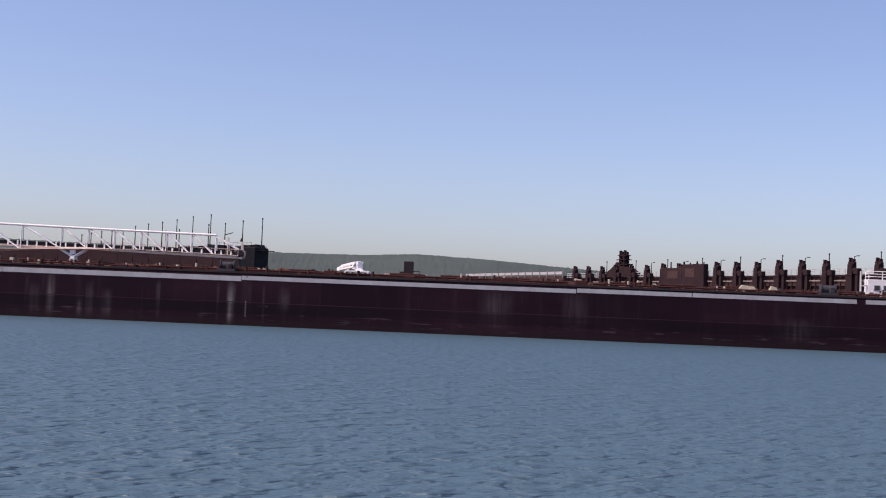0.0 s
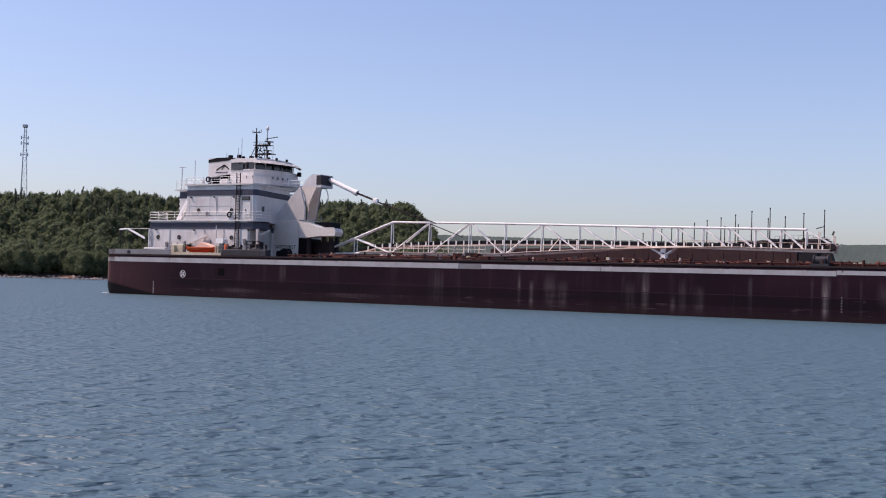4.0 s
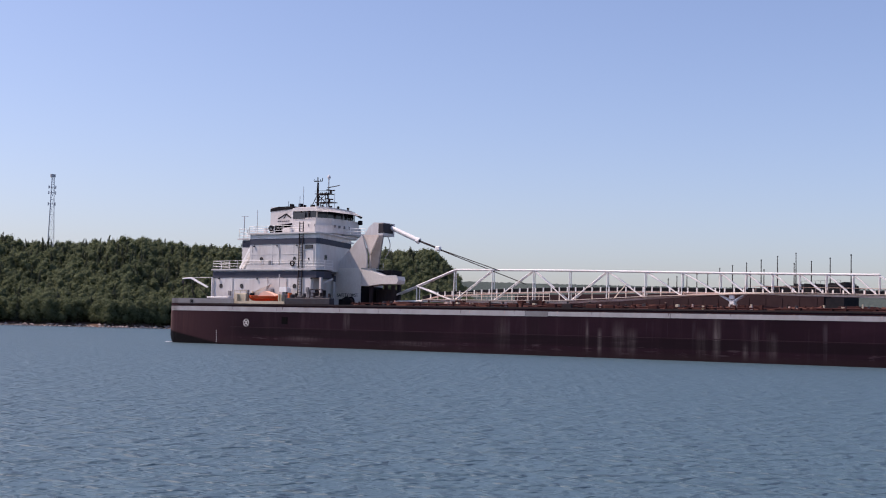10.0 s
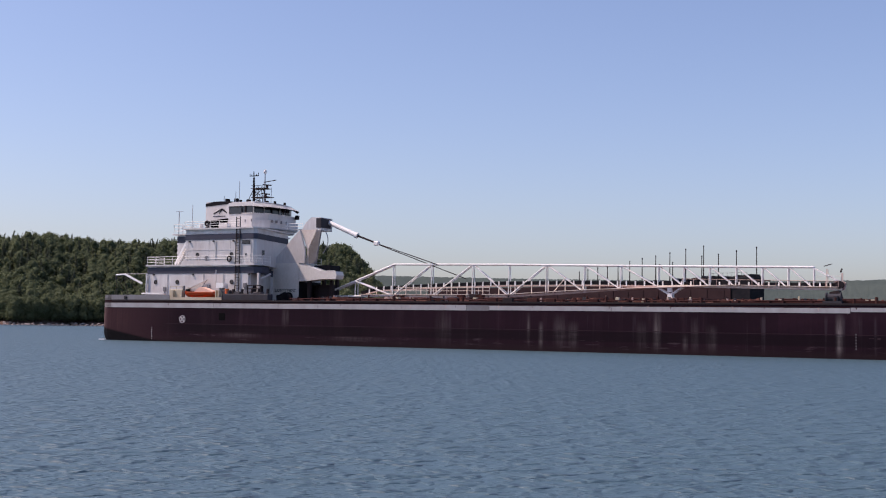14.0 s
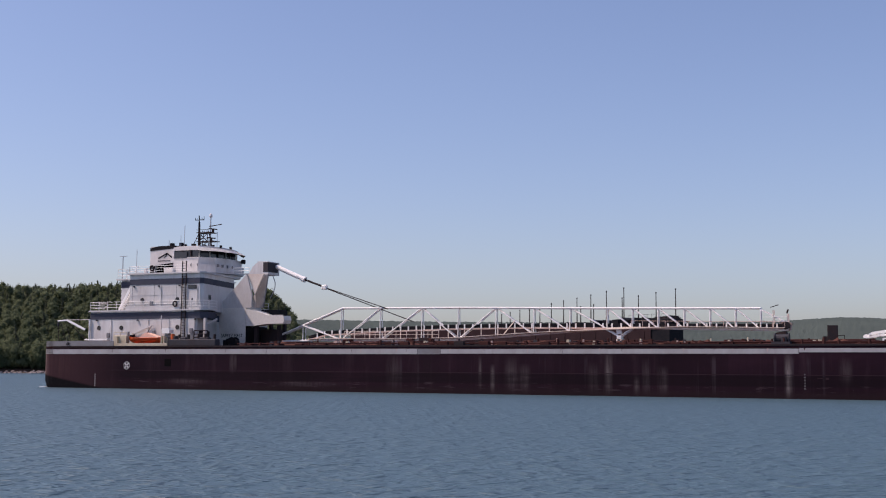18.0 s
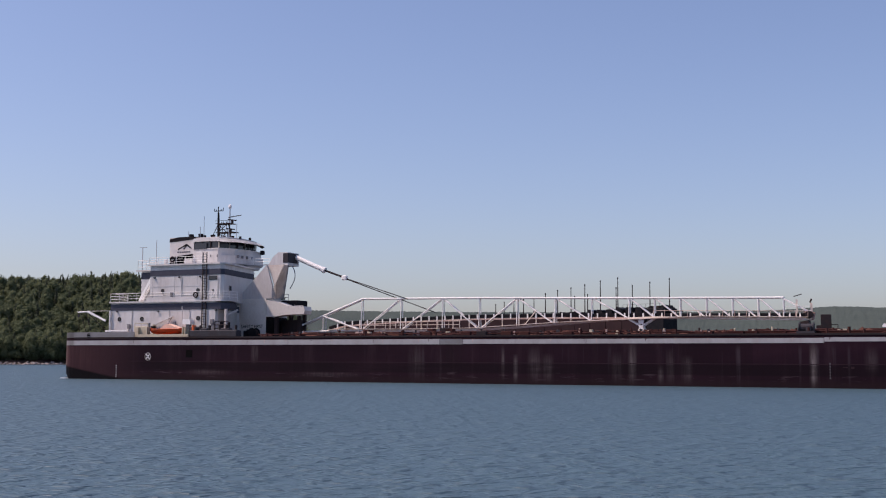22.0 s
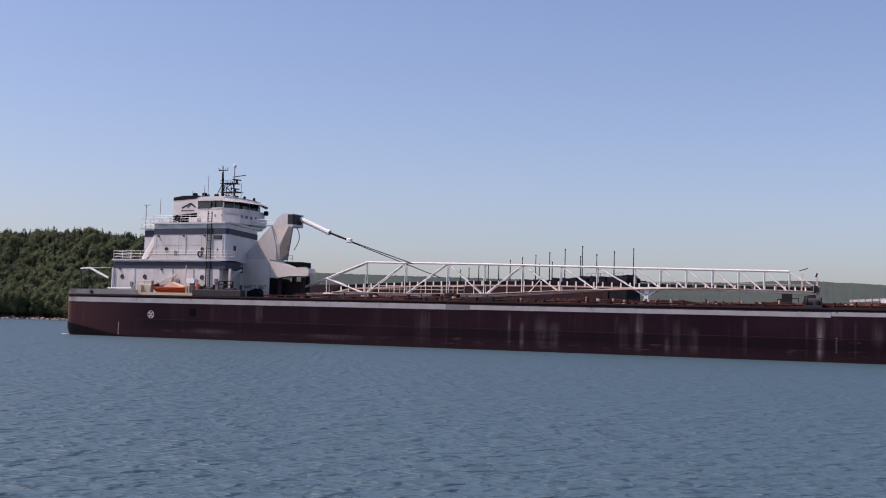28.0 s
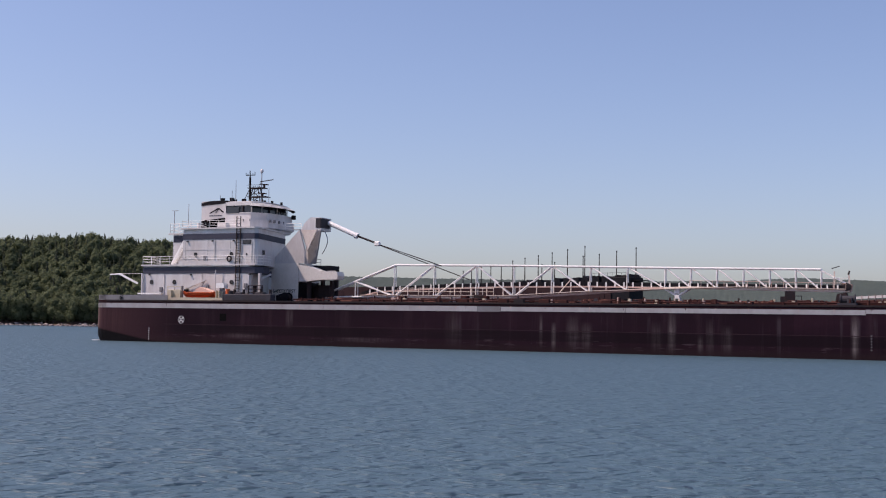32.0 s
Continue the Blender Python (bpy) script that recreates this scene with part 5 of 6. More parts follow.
# Floodlights, boxes and pipes on the house walls.
for x, z in ((7.6, 10.1), (15.4, 10.05), (19.2, 15.1), (26.0, 10.1), (14.6, 15.1), (23.0, 15.1)):
    part("wall_lamp", box(x - 0.14, x + 0.14, 2.95, 3.2, z, z + 0.22, bevel=0.04), GEAR, house)
for x, z0, z1 in ((10.4, 6.2, 10.3), (17.4, 8.0, 10.3), (21.2, 6.2, 10.3), (19.6, 12.0, 15.3), (26.2, 12.0, 15.3)):
    part("wall_pipe", tube((x, 3.12, z0), (x, 3.12, z1), 0.05, n=6), WHITE, house)
for x, z in ((9.6, 7.6), (18.2, 7.9), (25.0, 8.2), (17.6, 12.3)):
    part("wall_box", box(x, x + 0.55, 3.02, 3.2, z, z + 0.7, bevel=0.04), GREY, house)
side_door = part("side_door", box(25.1, 25.85, 3.13, 3.2, 6.4, 8.4, bevel=0.03), GREY, house)
part("door_handle", box(25.7, 25.77, 3.07, 3.13, 7.3, 7.5), BLACK, side_door)
# A raised vent and lockers on the upper deck.
part("deck_vent_head", tube((15.2, 5.0, 17.2), (15.2, 5.0, 18.1), 0.3, n=10), WHITE, upper)
part("upper_locker", box(19.0, 20.6, 4.4, 5.4, 17.22, 18.0, bevel=0.05), WHITE, upper)

part("stripe_moulding", box(2.0, 112.4, -0.03, 0.05, 5.78, 5.83), DECK, hull)
# White water at the stern.
bm = bmesh.new()
for k in range(9):
    x, s = -1.1 + k * 0.12, rngs.uniform(0.12, 0.3)
    slab([(x - s * 1.6, -0.1), (x + s * 1.6, -0.1), (x + s * 0.8, s * 0.55), (x - s * 0.7, s * 0.5)], 1.6 + rngs.uniform(-0.9, 0.8), 2.9 + rngs.uniform(-0.4, 0.8), bm)
part("stern_foam", bm, FOAM, ship, "small patch of white water at the stern")

# Boom hoist: a house with a triangular frame, its head, an arm and the lifting gear.
hoist_house = part("hoist_house", box(24.6, 29.4, 11.0, 17.0, 6.2, 12.2), HOIST_WHITE_LIT, ship, "white boom-hoist house")
# Black plates laid on the walls imitate the shade of an opening and a recess.
part("machine_opening", box(26.0, 27.9, 10.94, 10.999, 6.3, 7.55), BLACK, hoist_house)
part("machine_recess", box(29.402, 29.46, 11.1, 16.9, 6.3, 9.4), BLACK, hoist_house)
frame_ = part("hoist_frame", slab([(24.2, 12.2), (29.4, 17.3), (30.4, 14.2), (30.4, 12.2)], 11.0, 11.35), WHITE, ship, "white triangular boom-hoist frame")
# The web's cream colour stands in for sunlight falling on it.
part("front_web", slab([(29.35, 17.3), (32.3, 17.3), (30.65, 14.1)], 11.36, 11.6), BOOM_CREAM, frame_)
part("side_web", slab([(30.0, 17.3), (32.2, 17.3), (31.4, 12.2), (30.1, 12.2)], 12.6, 12.9), GREY, frame_)
part("back_leg", slab([(28.6, 17.6), (29.6, 17.6), (29.0, 12.2), (28.2, 12.2)], 14.6, 15.6), WHITE, frame_)
head = part("hoist_head", slab([(28.4, 17.3), (29.2, 18.6), (30.2, 19.35), (32.0, 19.3), (32.0, 17.3)], 12.9, 16.0), WHITE, ship)
part("sheave_box", box(31.1, 32.05, 12.84, 15.6, 17.7, 19.2, bevel=0.06), GEAR, head)
part("sheave", tube((31.5, 13.0, 18.6), (31.5, 13.38, 18.6), 0.5, n=14), DARKSTEEL, head)
arm = part("arm", slab([(29.47, 12.0), (31.6, 11.6), (33.2, 11.05), (34.4, 10.92), (36.1, 10.9), (36.3, 10.3), (36.1, 9.75), (33.0, 9.7), (31.0, 9.45), (29.47, 9.45)], 11.0, 13.0), HOIST_WHITE_LIT, ship, "white curved arm over the boom's foot")
part("arm_rail", box(34.4, 36.0, 11.0, 11.08, 10.92, 11.05), WHITE, arm)
part("arm_box", box(30.7, 33.7, 13.1, 16.0, 10.4, 11.95, bevel=0.1), BLACK, ship)
railing(ship, [(30.3, 13.2, 11.95), (32.0, 13.2, 11.95)], 0.95, 2, 0.8, 0.04, GALV)
for x, y in ((31.0, 11.6), (34.4, 12.6), (31.0, 15.6), (33.4, 15.6)):
    part("arm_column", box(x - 0.25, x + 0.25, y - 0.25, y + 0.25, 6.2, 9.6 if y < 13 else 10.4), DARKSTEEL, ship)
part("turntable", tube((31.5, 15.5, 6.2), (31.5, 15.5, 9.0), 1.9, n=24), DARKSTEEL, ship)
part("gangway", box(22.9, 28.2, 13.8, 14.6, 17.55, 17.65), GALV, ship)
railing(ship, [(23.6, 13.8, 17.65), (28.0, 13.8, 17.65)], 0.9, 2, 1.2, 0.035)
bm = bmesh.new()
pts = [Vector((31.6 + 0.9 * math.sin(t * 3.14), 14.2, 17.8 - 4.0 * t)) for t in np.linspace(0, 1, 8)]
for p, q in zip(pts, pts[1:]):
    tube(p, q, 0.07, bm, 5)
part("hose", bm, GALV, head)
c = part("hoist_cylinder", tube((32.0, 15.2, 18.65), (37.0, 15.2, 16.6), 0.36, n=12), BOOM_WHITE, ship, "white hydraulic boom-hoist cylinder")
part("cylinder_collar", tube((36.8, 15.2, 16.68), (37.2, 15.2, 16.5), 0.46, n=12), BOOM_WHITE, c)
part("piston_rod", tube((37.1, 15.2, 16.55), (40.6, 15.2, 15.35), 0.15, n=8), DARKSTEEL, c)
part("rod_joint", box(40.2, 41.1, 14.9, 15.5, 14.95, 15.65, bevel=0.12), BOOM_WHITE, c)
part("hoist_cable", tube((40.6, 15.2, 15.3), (51.4, 15.2, 11.9), 0.07, n=6), DARKSTEEL, c)
part("hoist_cable", tube((40.6, 15.4, 15.2), (55.8, 15.4, 9.9), 0.07, n=6), DARKSTEEL, c)

# Unloading boom: a long white truss with a belt inside.
boom = part("unloading_boom", tube((30.4, 14.9, 7.15), (30.4, 16.3, 7.15), 0.4, n=12), BOOM_RUST, ship, "long white lattice unloading boom laid along the deck")
PANELS = [43.6, 50.2, 57.0, 62.8, 68.6, 74.3, 79.6, 84.9, 88.4, 91.9, 95.4, 98.8, 102.1, 105.3]


def chord_top(x):
    return 12.08 - (x - 43.6) * 0.0152 + 0.08 * math.sin(min(1, max(0, (x - 43.6) / 36)) * math.pi)


def chord_low(x):
    return float(np.interp(x, [31, 44, 56, 62.5, 68, 73.7, 79.3, 84.8, 88.3, 109], [7.25, 7.35, 7.25, 7.35, 7.6, 7.95, 8.35, 8.68, 8.78, 8.35]))


for side in (-1, 1):
    yt, y = 15.55 + 0.22 * side, 15.55 + 0.40 * side
    for a, b in ((43.6, 62.8), (62.8, 84.9), (84.9, 105.3)):
        part("top_chord", tube((a, yt, chord_top(a)), (b, yt, chord_top(b)), 0.14, n=10), BOOM_WHITE, boom)
    xs = [44.0, 53.0, 62.5, 68.0, 73.7, 79.3, 84.8, 88.3, 98.0, 108.8]
    for a, b in zip(xs, xs[1:]):
        part("bottom_chord", beam((a, y, chord_low(a)), (b, y, chord_low(b)), 0.22, 0.30), BOOM_RUST if 60 < a < 84 else BOOM_CREAM, boom)
    part("heel_chord", tube((30.4, y, 7.2), (43.7, yt, 12.05), 0.15, n=10), BOOM_WHITE, boom)
    part("heel_chord", tube((30.4, y, 7.15), (44.2, y, 7.4), 0.15, n=10), BOOM_WHITE, boom)
    part("diagonal", tube((37.0, y, 9.55), (43.6, y, 7.4), 0.11, n=8), BOOM_WHITE, boom)
    part("post", beam((37.0, y, 7.3), (37.0, y, 9.55), 0.1, 0.12), BOOM_WHITE, boom)
    for k, x in enumerate(PANELS):
        part("post", tube((x, y, chord_low(x)), (x, yt, chord_top(x)), 0.078, n=8), BOOM_WHITE, boom)
        if k + 1 < len(PANELS):
            n = PANELS[k + 1]
            up = k in (0, 1, 3)
            a, b = ((x, y, chord_low(x)), (n, yt, chord_top(n))) if up else ((x, yt, chord_top(x)), (n, y, chord_low(n)))
            part("diagonal", tube(a, b, 0.088, n=8), BOOM_WHITE, boom)
    part("nose_chord", beam((105.3, yt, 11.0), (108.6, y, 9.2), 0.18, 0.18), BOOM_WHITE, boom)
    part("nose_post", beam((108.7, y, 8.3), (108.7, y, 10.4), 0.14, 0.14), BOOM_CREAM, boom)
    part("nose_post", beam((106.9, y, 8.4), (106.9, y, 10.9), 0.1, 0.1), BOOM_CREAM, boom)
    part("saddle_strut", beam((84.8, y, 8.6), (86.6, y, 7.6), 0.18, 0.18), BOOM_WHITE, boom)
    part("saddle_strut", beam((88.4, y, 8.7), (86.6, y, 7.6), 0.18, 0.18), BOOM_WHITE, boom)
for k, x in enumerate(PANELS):
    part("cross_tie", beam((x, 15.33, chord_top(x)), (x, 15.77, chord_top(x)), 0.12, 0.12), BOOM_WHITE, boom)
    part("floor_tie", beam((x, 15.15, chord_low(x)), (x, 15.95, chord_low(x)), 0.16, 0.16), BOOM_RUST, boom)
    if k + 1 < len(PANELS):
        n = PANELS[k + 1]
        ya, yb = (15.33, 15.77) if k % 2 else (15.77, 15.33)
        part("lateral", beam((x, ya, chord_top(x)), (n, yb, chord_top(n)), 0.08, 0.08), BOOM_WHITE, boom)
# A short stay in the fourth panel.
part("stay", tube((69.6, 15.2, 7.8), (71.6, 15.2, 10.0), 0.07, n=6), BOOM_CREAM, boom)


def belt_z(x):
    return float(np.interp(x, [38, 41, 52, 62, 75, 95, 108.6], [8.0, 8.7, 9.2, 9.45, 9.5, 9.25, 9.1]))


bx = [38.0, 41.0, 52.0, 62.0, 75.0, 95.0, 108.4]
for a, b in zip(bx, bx[1:]):
    part("belt", beam((a, 15.6, belt_z(a) - 0.22), (b, 15.6, belt_z(b) - 0.22), 0.6, 0.46), BLACK, boom)
    part("belt_stringer", beam((a, 15.24, belt_z(a) - 0.62), (b, 15.24, belt_z(b) - 0.62), 0.12, 0.2), BOOM_RUST, boom)
x = 39.5
while x < 108:
    part("idler_post", box(x - 0.09, x + 0.09, 15.17, 15.29, belt_z(x) - 0.62, belt_z(x) + 0.06), BOOM_WHITE, boom)
    if chord_low(x) < belt_z(x) - 0.9 and int(x / 1.28) % 2:
        part("hanger", box(x - 0.05, x + 0.05, 15.18, 15.28, chord_low(x), belt_z(x) - 0.7), BOOM_CREAM, boom)
    x += 1.28
for a, b in zip(bx, bx[1:]):
    part("walkway", beam((a, 15.0, chord_low(a) + 0.25), (b, 15.0, chord_low(b) + 0.25), 0.5, 0.08), BOOM_CREAM, boom)
railing(boom, [(44.5, 14.7, 7.6), (60.0, 14.7, 7.6)], 1.0, 2, 1.7, 0.04, BOOM_CREAM)
railing(boom, [(88.4, 14.7, 8.95), (108.4, 14.7, 8.6)], 0.75, 1, 1.5, 0.035, BOOM_RUST)
part("saddle", box(86.3, 86.9, 15.0, 16.1, 7.3, 7.75), BOOM_WHITE, boom)
part("saddle_box", box(86.25, 86.95, 15.0, 15.3, 7.95, 8.6, bevel=0.04), BOOM_WHITE, boom)
for x in (86.2, 86.8):
    part("saddle_post", box(x, x + 0.2, 15.0, 16.2, 6.2, 7.3), BOOM_CREAM, ship)
part("head_pulley", tube((108.5, 14.9, 8.9), (108.5, 16.2, 8.9), 0.5, n=14), DARKSTEEL, boom)
part("head_hood", slab([(107.6, 8.4), (108.9, 8.3), (109.1, 9.2), (108.3, 9.5), (107.6, 9.2)], 15.5, 16.4), BOOM_RUST, boom)
for z in (9.4, 10.0):
    part("nose_rail", beam((105.6, 15.1, z), (108.7, 15.1, z), 0.06, 0.07), BOOM_WHITE, boom)
part("nose_lamp", tube((108.7, 14.5, 10.4), (108.9, 14.5, 10.9), 0.12, n=6), DARKSTEEL, boom)
part("nose_stay", beam((106.7, 14.5, 11.2), (107.7, 14.5, 11.5), 0.08, 0.1), DARKSTEEL, boom)
part("boom_rest", slab([(106.9, 6.2), (107.3, 8.0), (108.4, 8.2), (109.0, 6.2)], 14.8, 16.4), DARKSTEEL, ship)
for x, z, s in ((45, 7.4, 0.7), (55.5, 7.5, 0.5), (57.5, 7.6, 0.8), (58.4, 7.5, 0.6), (66.3, 7.0, 0.5)):
    part("deck_machine", box(x, x + s * 2, 13.2, 14.2, 6.2, z, bevel=0.08), RUST if s < 0.8 else DARKSTEEL, ship)

# Deck: hatches, coamings, pipes, winches along the near side.
rngd = random.Random(4)
coam = box(-1.9, 1.9, 5.0, 22.0, 0, 0.45)
cm = finish("hatch_coaming", coam, DECK, ship).data
lid = box(-2.1, 2.1, 4.7, 22.3, 0.45, 0.7, bevel=0.06)
lid_me = finish("hatch_cover", lid, DECK, ship).data
first = True
for k in range(35):
    x = 40.5 + k * 6.45
    for me_, nm in ((cm, "hatch_coaming"), (lid_me, "hatch_cover")):
        if first:
            ob = bpy.data.objects[nm]
        else:
            ob = new(nm, me_)
            ob.parent = ship
        ob.location = (x, 0, TOP - (0.12 if nm == "hatch_cover" and k % 4 == 1 else 0.0))
    first = False
for a, b, y, z in ((34, 61, 2.4, 6.55), (63, 98, 2.5, 6.5), (101, 150, 2.4, 6.55), (153, 262, 2.5, 6.5)):
    part("deck_pipe", tube((a, y, z), (b, y, z), 0.09, n=8), DECK, ship)


def spilled_ore(x0, x1, y, high, seed, material):
    """A low uneven ridge of spilled ore along the deck."""
    rng = np.random.default_rng(seed)
    xs = np.arange(x0, x1, 0.35)
    h = np.convolve(rng.uniform(0, 1, len(xs) + 12), np.ones(13) / 13, "valid") - 0.42
    h = np.clip(h * 4.5, 0.05, 1) * high * rng.uniform(0.55, 1.2, len(xs))
    bm = bmesh.new()
    rows = [[bm.verts.new((x + rng.uniform(-0.1, 0.1), y + dy * 0.7, TOP - 0.05 + max(0, z * k + rng.uniform(-0.05, 0.05)))) for dy, k in ((-1, 0), (-0.4, 0.7), (0, 1), (0.6, 0.6), (1, 0))] for x, z in zip(xs, h)]
    for p, q in zip(rows, rows[1:]):
        for i in range(4):
            bm.faces.new((p[i], q[i], q[i + 1], p[i + 1]))
    part("spilled_ore", bm, material, ship, "rust-red ore spilled along the deck")


spilled_ore(34, 262, 3.9, 0.75, 31, ORE)
spilled_ore(34, 262, 2.9, 0.5, 32, RUST)
spilled_ore(34, 262, 1.9, 0.3, 33, DECK)
x = 36.0
while x < 255:
    s = rngd.uniform(0.1, 0.42)
    kind = rngd.random()
    if kind < 0.35:
        part("vent_pipe", tube((x, 1.6, 6.2), (x, 1.6, 6.6 + s), 0.13 + 0.1 * s, n=8), RUST, ship)
    elif kind < 0.6:
        part("deck_locker", box(x, x + 1.0 + s, 1.4, 2.0, 6.2, 6.4 + s, bevel=0.05), RUST if kind < 0.55 else DARKSTEEL, ship)
    else:
        part("pipe_saddle", box(x, x + 0.25, 2.1, 3.4, 6.2, 6.62), DECK, ship)
    x += rngd.uniform(1.6, 3.8)
for y in (2.8, 4.6):
    part("crane_rail", box(96, 150, y, y + 0.14, 6.2, 6.52), DECK, ship)
# Small fittings and spilled gear between the hatches.
for k in range(320):
    x, y = rngd.uniform(36, 250), rngd.uniform(3.6, 4.5)
    s, h = rngd.uniform(0.15, 0.9), rngd.uniform(0.02, 0.42)
    mat_ = rngd.choice([RUST, RUST, DECK, CREAM, GEAR, DARKSTEEL, BOOM_RUST])
    if k % 3:
        part("deck_fitting", slab([(x, 6.2), (x + s, 6.2), (x + s * 0.8, 6.5 + h), (x + s * 0.25, 6.55 + h)], y - 0.6, y), mat_, ship)
    else:
        part("deck_vent", tube((x, y, 6.2), (x, y, 6.75 + h), 0.12, n=7), mat_, ship)
for x, s in ((150.5, 1.6), (169.5, 2.6), (173.2, 1.2)):
    part("pale_cover", slab([(x, 6.2), (x + s, 6.2), (x + s * 0.8, 6.95), (x + s * 0.3, 7.1)], 3.6, 4.4), CREAM, ship)
for x in (109.1, 178.6):
    wn_ = part("mooring_winch", box(x, x + 2.1, 1.4, 3.4, 6.2, 6.55), GEAR, ship, "dark grey mooring winch at the deck edge")
    part("winch_drum", tube((x + 0.3, 2.4, 6.95), (x + 1.8, 2.4, 6.95), 0.45, n=14), GEAR, wn_)
    for xx in (x + 0.2, x + 1.8):
        part("drum_flange", tube((xx, 2.4, 6.95), (xx + 0.12, 2.4, 6.95), 0.62, n=16), GEAR, wn_)
    part("gear_case", box(x + 1.1, x + 1.7, 1.5, 2.0, 6.5, 7.2, bevel=0.08), GEAR, wn_)

# Forward house, white, partly seen beside the deck.
fore = part("forward_house", box(185.7, 197, 8, 9.6, 6.2, 8.5), BOOM_WHITE, ship, "white forward deckhouse with rails on top")
for k in range(3):
    w = part("window", box(186.4 + k * 1.1, 187.1 + k * 1.1, 7.93, 8.02, 7.2, 7.8), GREY, fore)
    part("pane", box(186.48 + k * 1.1, 187.02 + k * 1.1, 7.9, 7.925, 7.27, 7.73), GLASS, w)
railing(fore, [(185.8, 9.5, 8.5), (185.8, 8.1, 8.5), (197, 8.1, 8.5)], 0.95, 3, 1.4, 0.05)
part("forward_pole", tube((184.9, 8.2, 6.2), (184.9, 8.2, 9.4), 0.12, n=8), WHITE, ship)
part("walkway_arm", beam((184.9, 8.2, 7.7), (185.7, 8.2, 7.7), 0.3, 0.15), WHITE, ship)

# Writing on the hoist house.
cu = bpy.data.curves.new("safety_sign", "FONT")
cu.body, cu.size, cu.extrude = "SAFETY FIRST", 0.72, 0.01
cu.space_character = 0.98
tmp = new("tmp_sign", cu)
bpy.context.view_layer.update()
sign_me = bpy.data.meshes.new_from_object(tmp)
bpy.data.objects.remove(tmp)
sign_me.materials.append(BLACK)
sign = new("safety_lettering", sign_me)
sign.parent = hoist_house
w_ = max(v.co.x for v in sign_me.vertices)
sign.matrix_basis = pose(24.95, 10.97, 7.75, 90, 0, 0) @ Matrix.Diagonal((4.0 / w_, 1, 1, 1))


# ---- loose things on the ship ----
def lifeboat():
    root = tagged(new("lifeboat"), "small bright orange open rescue boat on its cradle", "boat")
    L, prof = 5.8, []
    bm = bmesh.new()
    rows = []
    for k in range(11):
        t = k / 10
        w = 1.05 * max(0.06, math.sin(math.pi * min(1, 0.12 + t * 0.9)) ** 0.5)
        z1 = 0.72 + 0.3 * (2 * t - 1) ** 2
        x = t * L
        ring = [(x, -w, z1), (x, -w * 0.92, z1 * 0.55), (x, -w * 0.5, 0.12 + 0.2 * (2 * t - 1) ** 2), (x, 0, 0.25 * (2 * t - 1) ** 4), (x, w * 0.5, 0.12 + 0.2 * (2 * t - 1) ** 2), (x, w * 0.92, z1 * 0.55), (x, w, z1)]
        rows.append([bm.verts.new(p) for p in ring])
    for a, b in zip(rows, rows[1:]):
        for i in range(6):
            bm.faces.new((a[i], a[i + 1], b[i + 1], b[i]))
    bm.faces.new(rows[0])
    bm.faces.new(rows[-1][::-1])
    bmesh.ops.solidify(bm, geom=bm.faces[:], thickness=0.06)
    part("boat_hull", bm, ORANGE, root, smooth=False)
    part("gunwale", tube((0.6, -0.98, 0.80), (5.4, -1.0, 0.80), 0.07, n=8), ORANGE, root)
    part("canopy", slab([(1.7, 0.8), (2.4, 1.35), (2.9, 1.6), (3.6, 1.45), (4.8, 1.05), (5.2, 0.8)], -0.65, 0.65), FADED_LIT, root)
    part("seat", box(1.0, 1.5, -0.7, 0.7, 0.8, 0.95), DARKSTEEL, root)
    part("engine", box(-0.25, 0.35, -0.3, 0.3, 0.7, 1.3, bevel=0.08), BLACK, root)
    return root


def boat_cradle():
    root = tagged(new("boat_davit"), "cream boat davit with a slanting jib beside the lifeboat", "davit")
    for x in (1.2, 4.6):
        part("cradle", slab([(x - 0.2, 0), (x + 0.2, 0), (x + 0.15, 0.5), (x - 0.15, 0.5)], -0.8, 0.8), CREAM, root)
    part("post", tube((-0.6, 1.2, 0), (-0.6, 1.2, 2.0), 0.22, n=10), CREAM, root)
    part("jib", beam((-0.6, 1.2, 1.9), (2.9, 1.2, 3.2), 0.16, 0.18), WHITE, root)
    part("tackle", tube((2.8, 1.2, 3.1), (2.8, 0.2, 2.0), 0.03, n=5), DARKSTEEL, root)
    return root


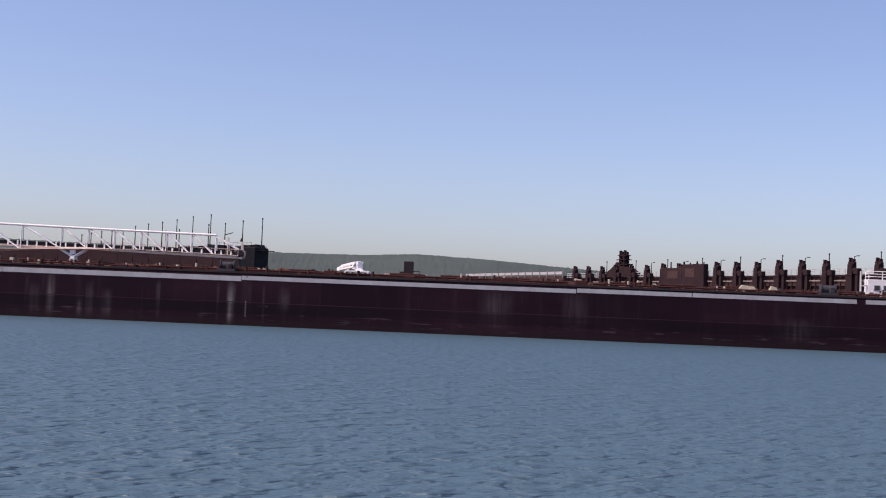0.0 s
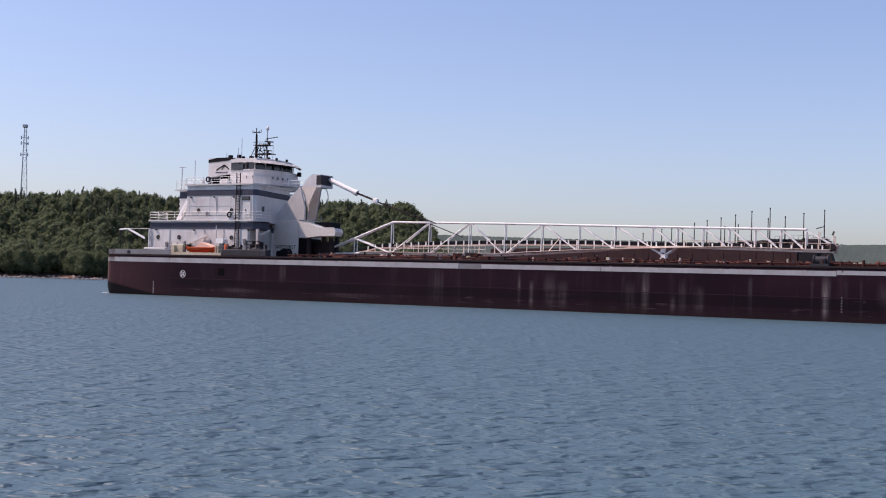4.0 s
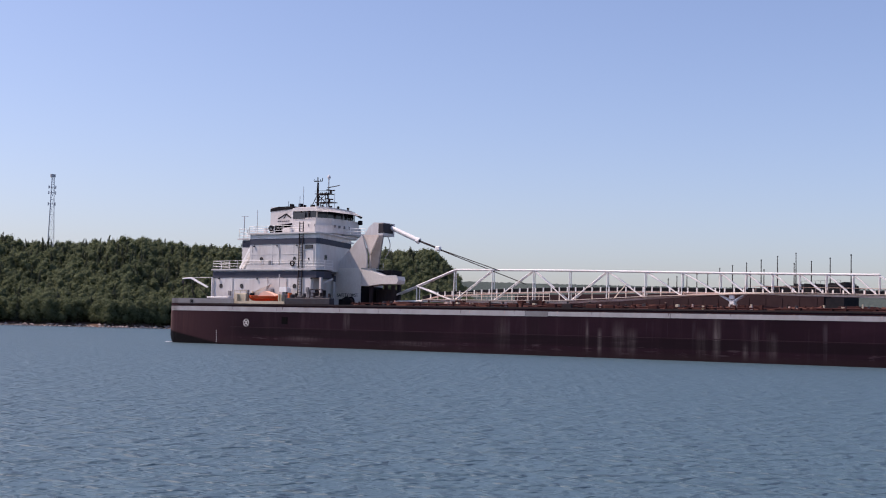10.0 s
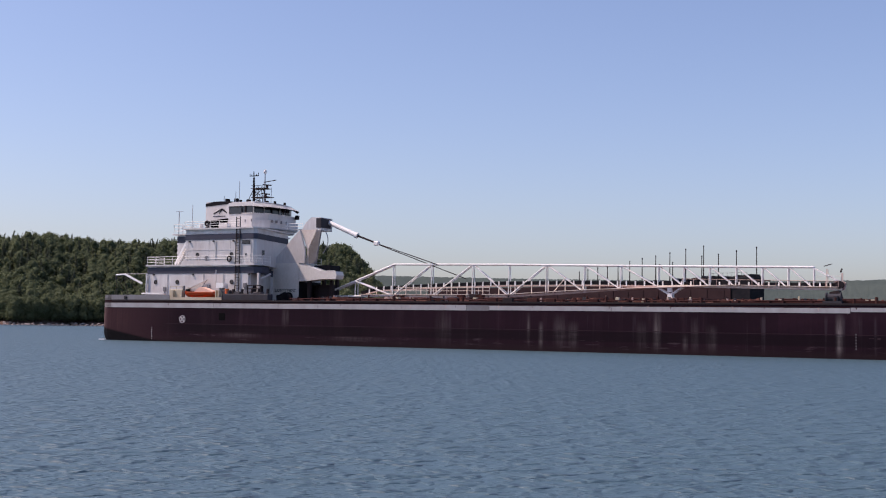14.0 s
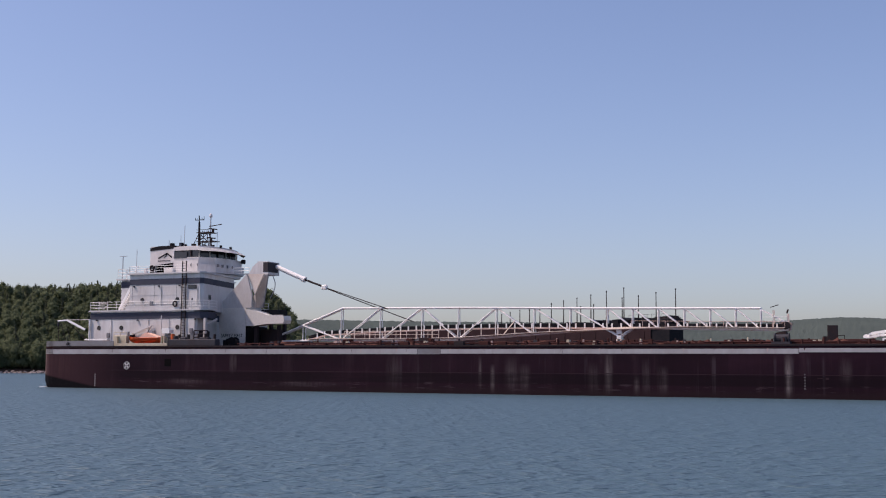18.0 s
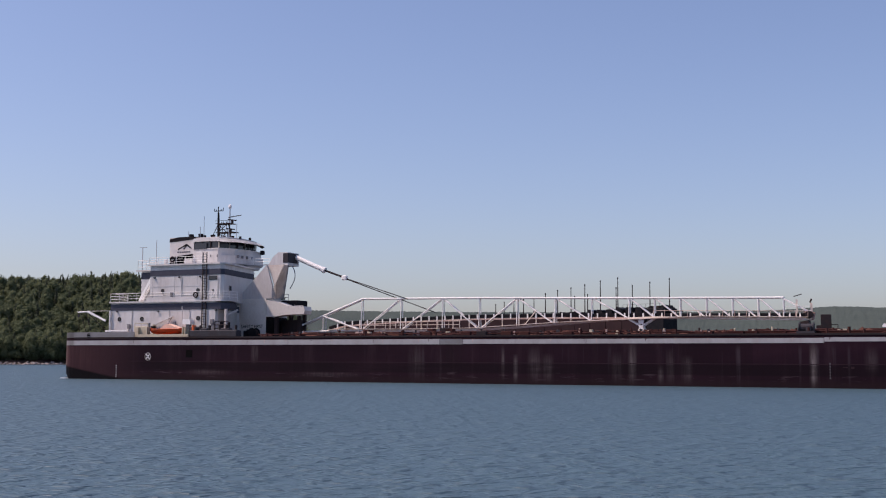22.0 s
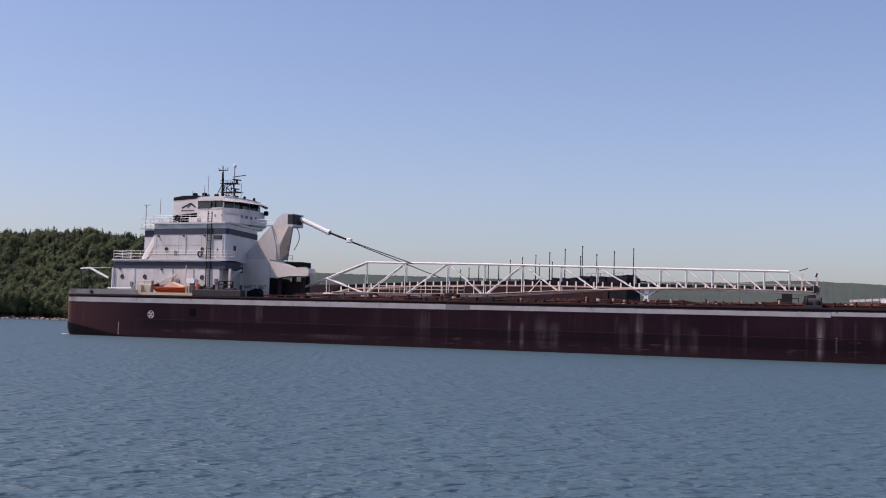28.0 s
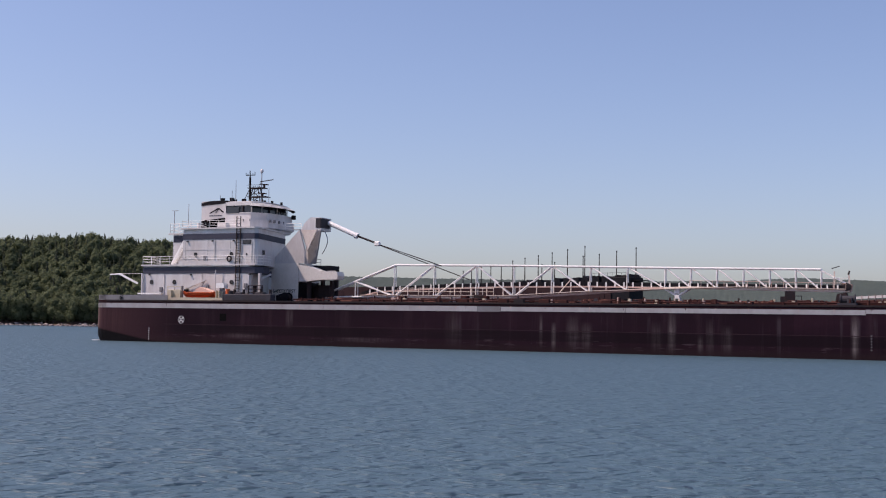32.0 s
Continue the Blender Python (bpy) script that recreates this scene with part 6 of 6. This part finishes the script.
def hatch_crane():
    """A small white deck crane: a base with a slanting lattice arm and a cab."""
    root = tagged(new("deck_crane"), "small white hatch-handling crane with a slanting arm on the deck", "crane")
    part("base", slab([(1.4, 0.12), (4.25, 0.12), (4.25, 0.36), (4.1, 0.44), (1.5, 0.44), (1.4, 0.36)], 0, 2.2), BOOM_WHITE, root)
    for x in (1.7, 2.4, 3.3, 3.9):
        part("wheel", tube((x, -0.02, 0.14), (x, 0.25, 0.14), 0.14, n=12), DARKSTEEL, root)
    part("side_rail", box(1.6, 4.05, -0.04, 0.0, 0.22, 0.3), GREY, root)
    part("post_foot", slab([(2.5, 0.44), (3.6, 0.44), (3.3, 0.75), (2.7, 0.75)], 0.5, 1.6), BOOM_WHITE, root)
    post = part("post", slab([(2.75, 0.76), (3.2, 0.76), (3.15, 1.5), (2.9, 1.55), (2.8, 1.0)], 0.7, 1.4), BOOM_WHITE, root)
    for y in (0.4, 1.5):
        part("arm", slab([(-0.1, 0.72), (0.2, 1.12), (2.7, 1.48), (3.15, 1.5), (2.8, 1.2), (0.8, 0.92)], y, y + 0.12), BOOM_WHITE, post)
        part("lower_arm", beam((-0.4, y, 0.5), (2.7, y, 0.95), 0.12, 0.18), BOOM_WHITE, post)
        for k in range(6):
            x = -0.1 + k * 0.5
            part("web", beam((x, y, 0.55 + 0.07 * k), (x + (0.4 if k % 2 else 0.1), y, 0.98 + 0.05 * k), 0.08, 0.12), BOOM_WHITE, post)
    part("winch_box", box(0.35, 1.05, 0.5, 1.4, 0.7, 1.12, bevel=0.05), BOOM_WHITE, post)
    part("motor", box(1.5, 1.9, 0.5, 1.4, 1.0, 1.35, bevel=0.05), GREY, post)
    part("hook_head", slab([(-0.75, 0.46), (-0.2, 0.46), (0.0, 0.78), (-0.55, 0.88), (-0.8, 0.66)], 0.5, 1.5), BOOM_WHITE, post)
    return root, post


crane, crane_post = hatch_crane()
LOOSE = [(lifeboat(), pose(15.6, 1.75, 6.62)), (boat_cradle(), pose(15.4, 1.75, 6.2)), (crane, pose(122.55, 2.7, TOP + 0.32))]


# ---- what moves ----
def ship_pose(t):
    """The ship gathers way to the right while its head swings slowly towards the camera."""
    d = 0.9811 * (t - 13) + 0.00024 * (t - 13) ** 2
    a = -27.2225 - 0.13179 * (t - 13)
    ox, oy = -50.05 + 0.99711 * d, 186.08 + 0.07604 * d
    return pose(ox - 8.5 * math.cos(radians(a)), oy - 8.5 * math.sin(radians(a)), 0, 0, 0, a)


def motions():
    times = [0, 4, 8, 12, 16, 20, 24, 28, 32]
    walk(ship, [(t, ship_pose(t)) for t in times])
    for ob, m in LOOSE:
        # The deck crane creeps aft along its rails.
        drift = -0.1527 if ob.name.startswith("deck_crane") else 0.0
        walk(ob, [(t, ship_pose(t) @ m @ pose(drift * t, 0, 0)) for t in times])
    # Its arm swings round along the deck.
    walk(crane_post, [(t, pose(3.0, 1.05, 0, 0, 0, min(0, -46 + 1.9 * t)) @ pose(-3.0, -1.05, 0)) for t in times])
    walk(water, [(t, pose(0.22 * t, -0.30 * t, 0)) for t in times])


motions()
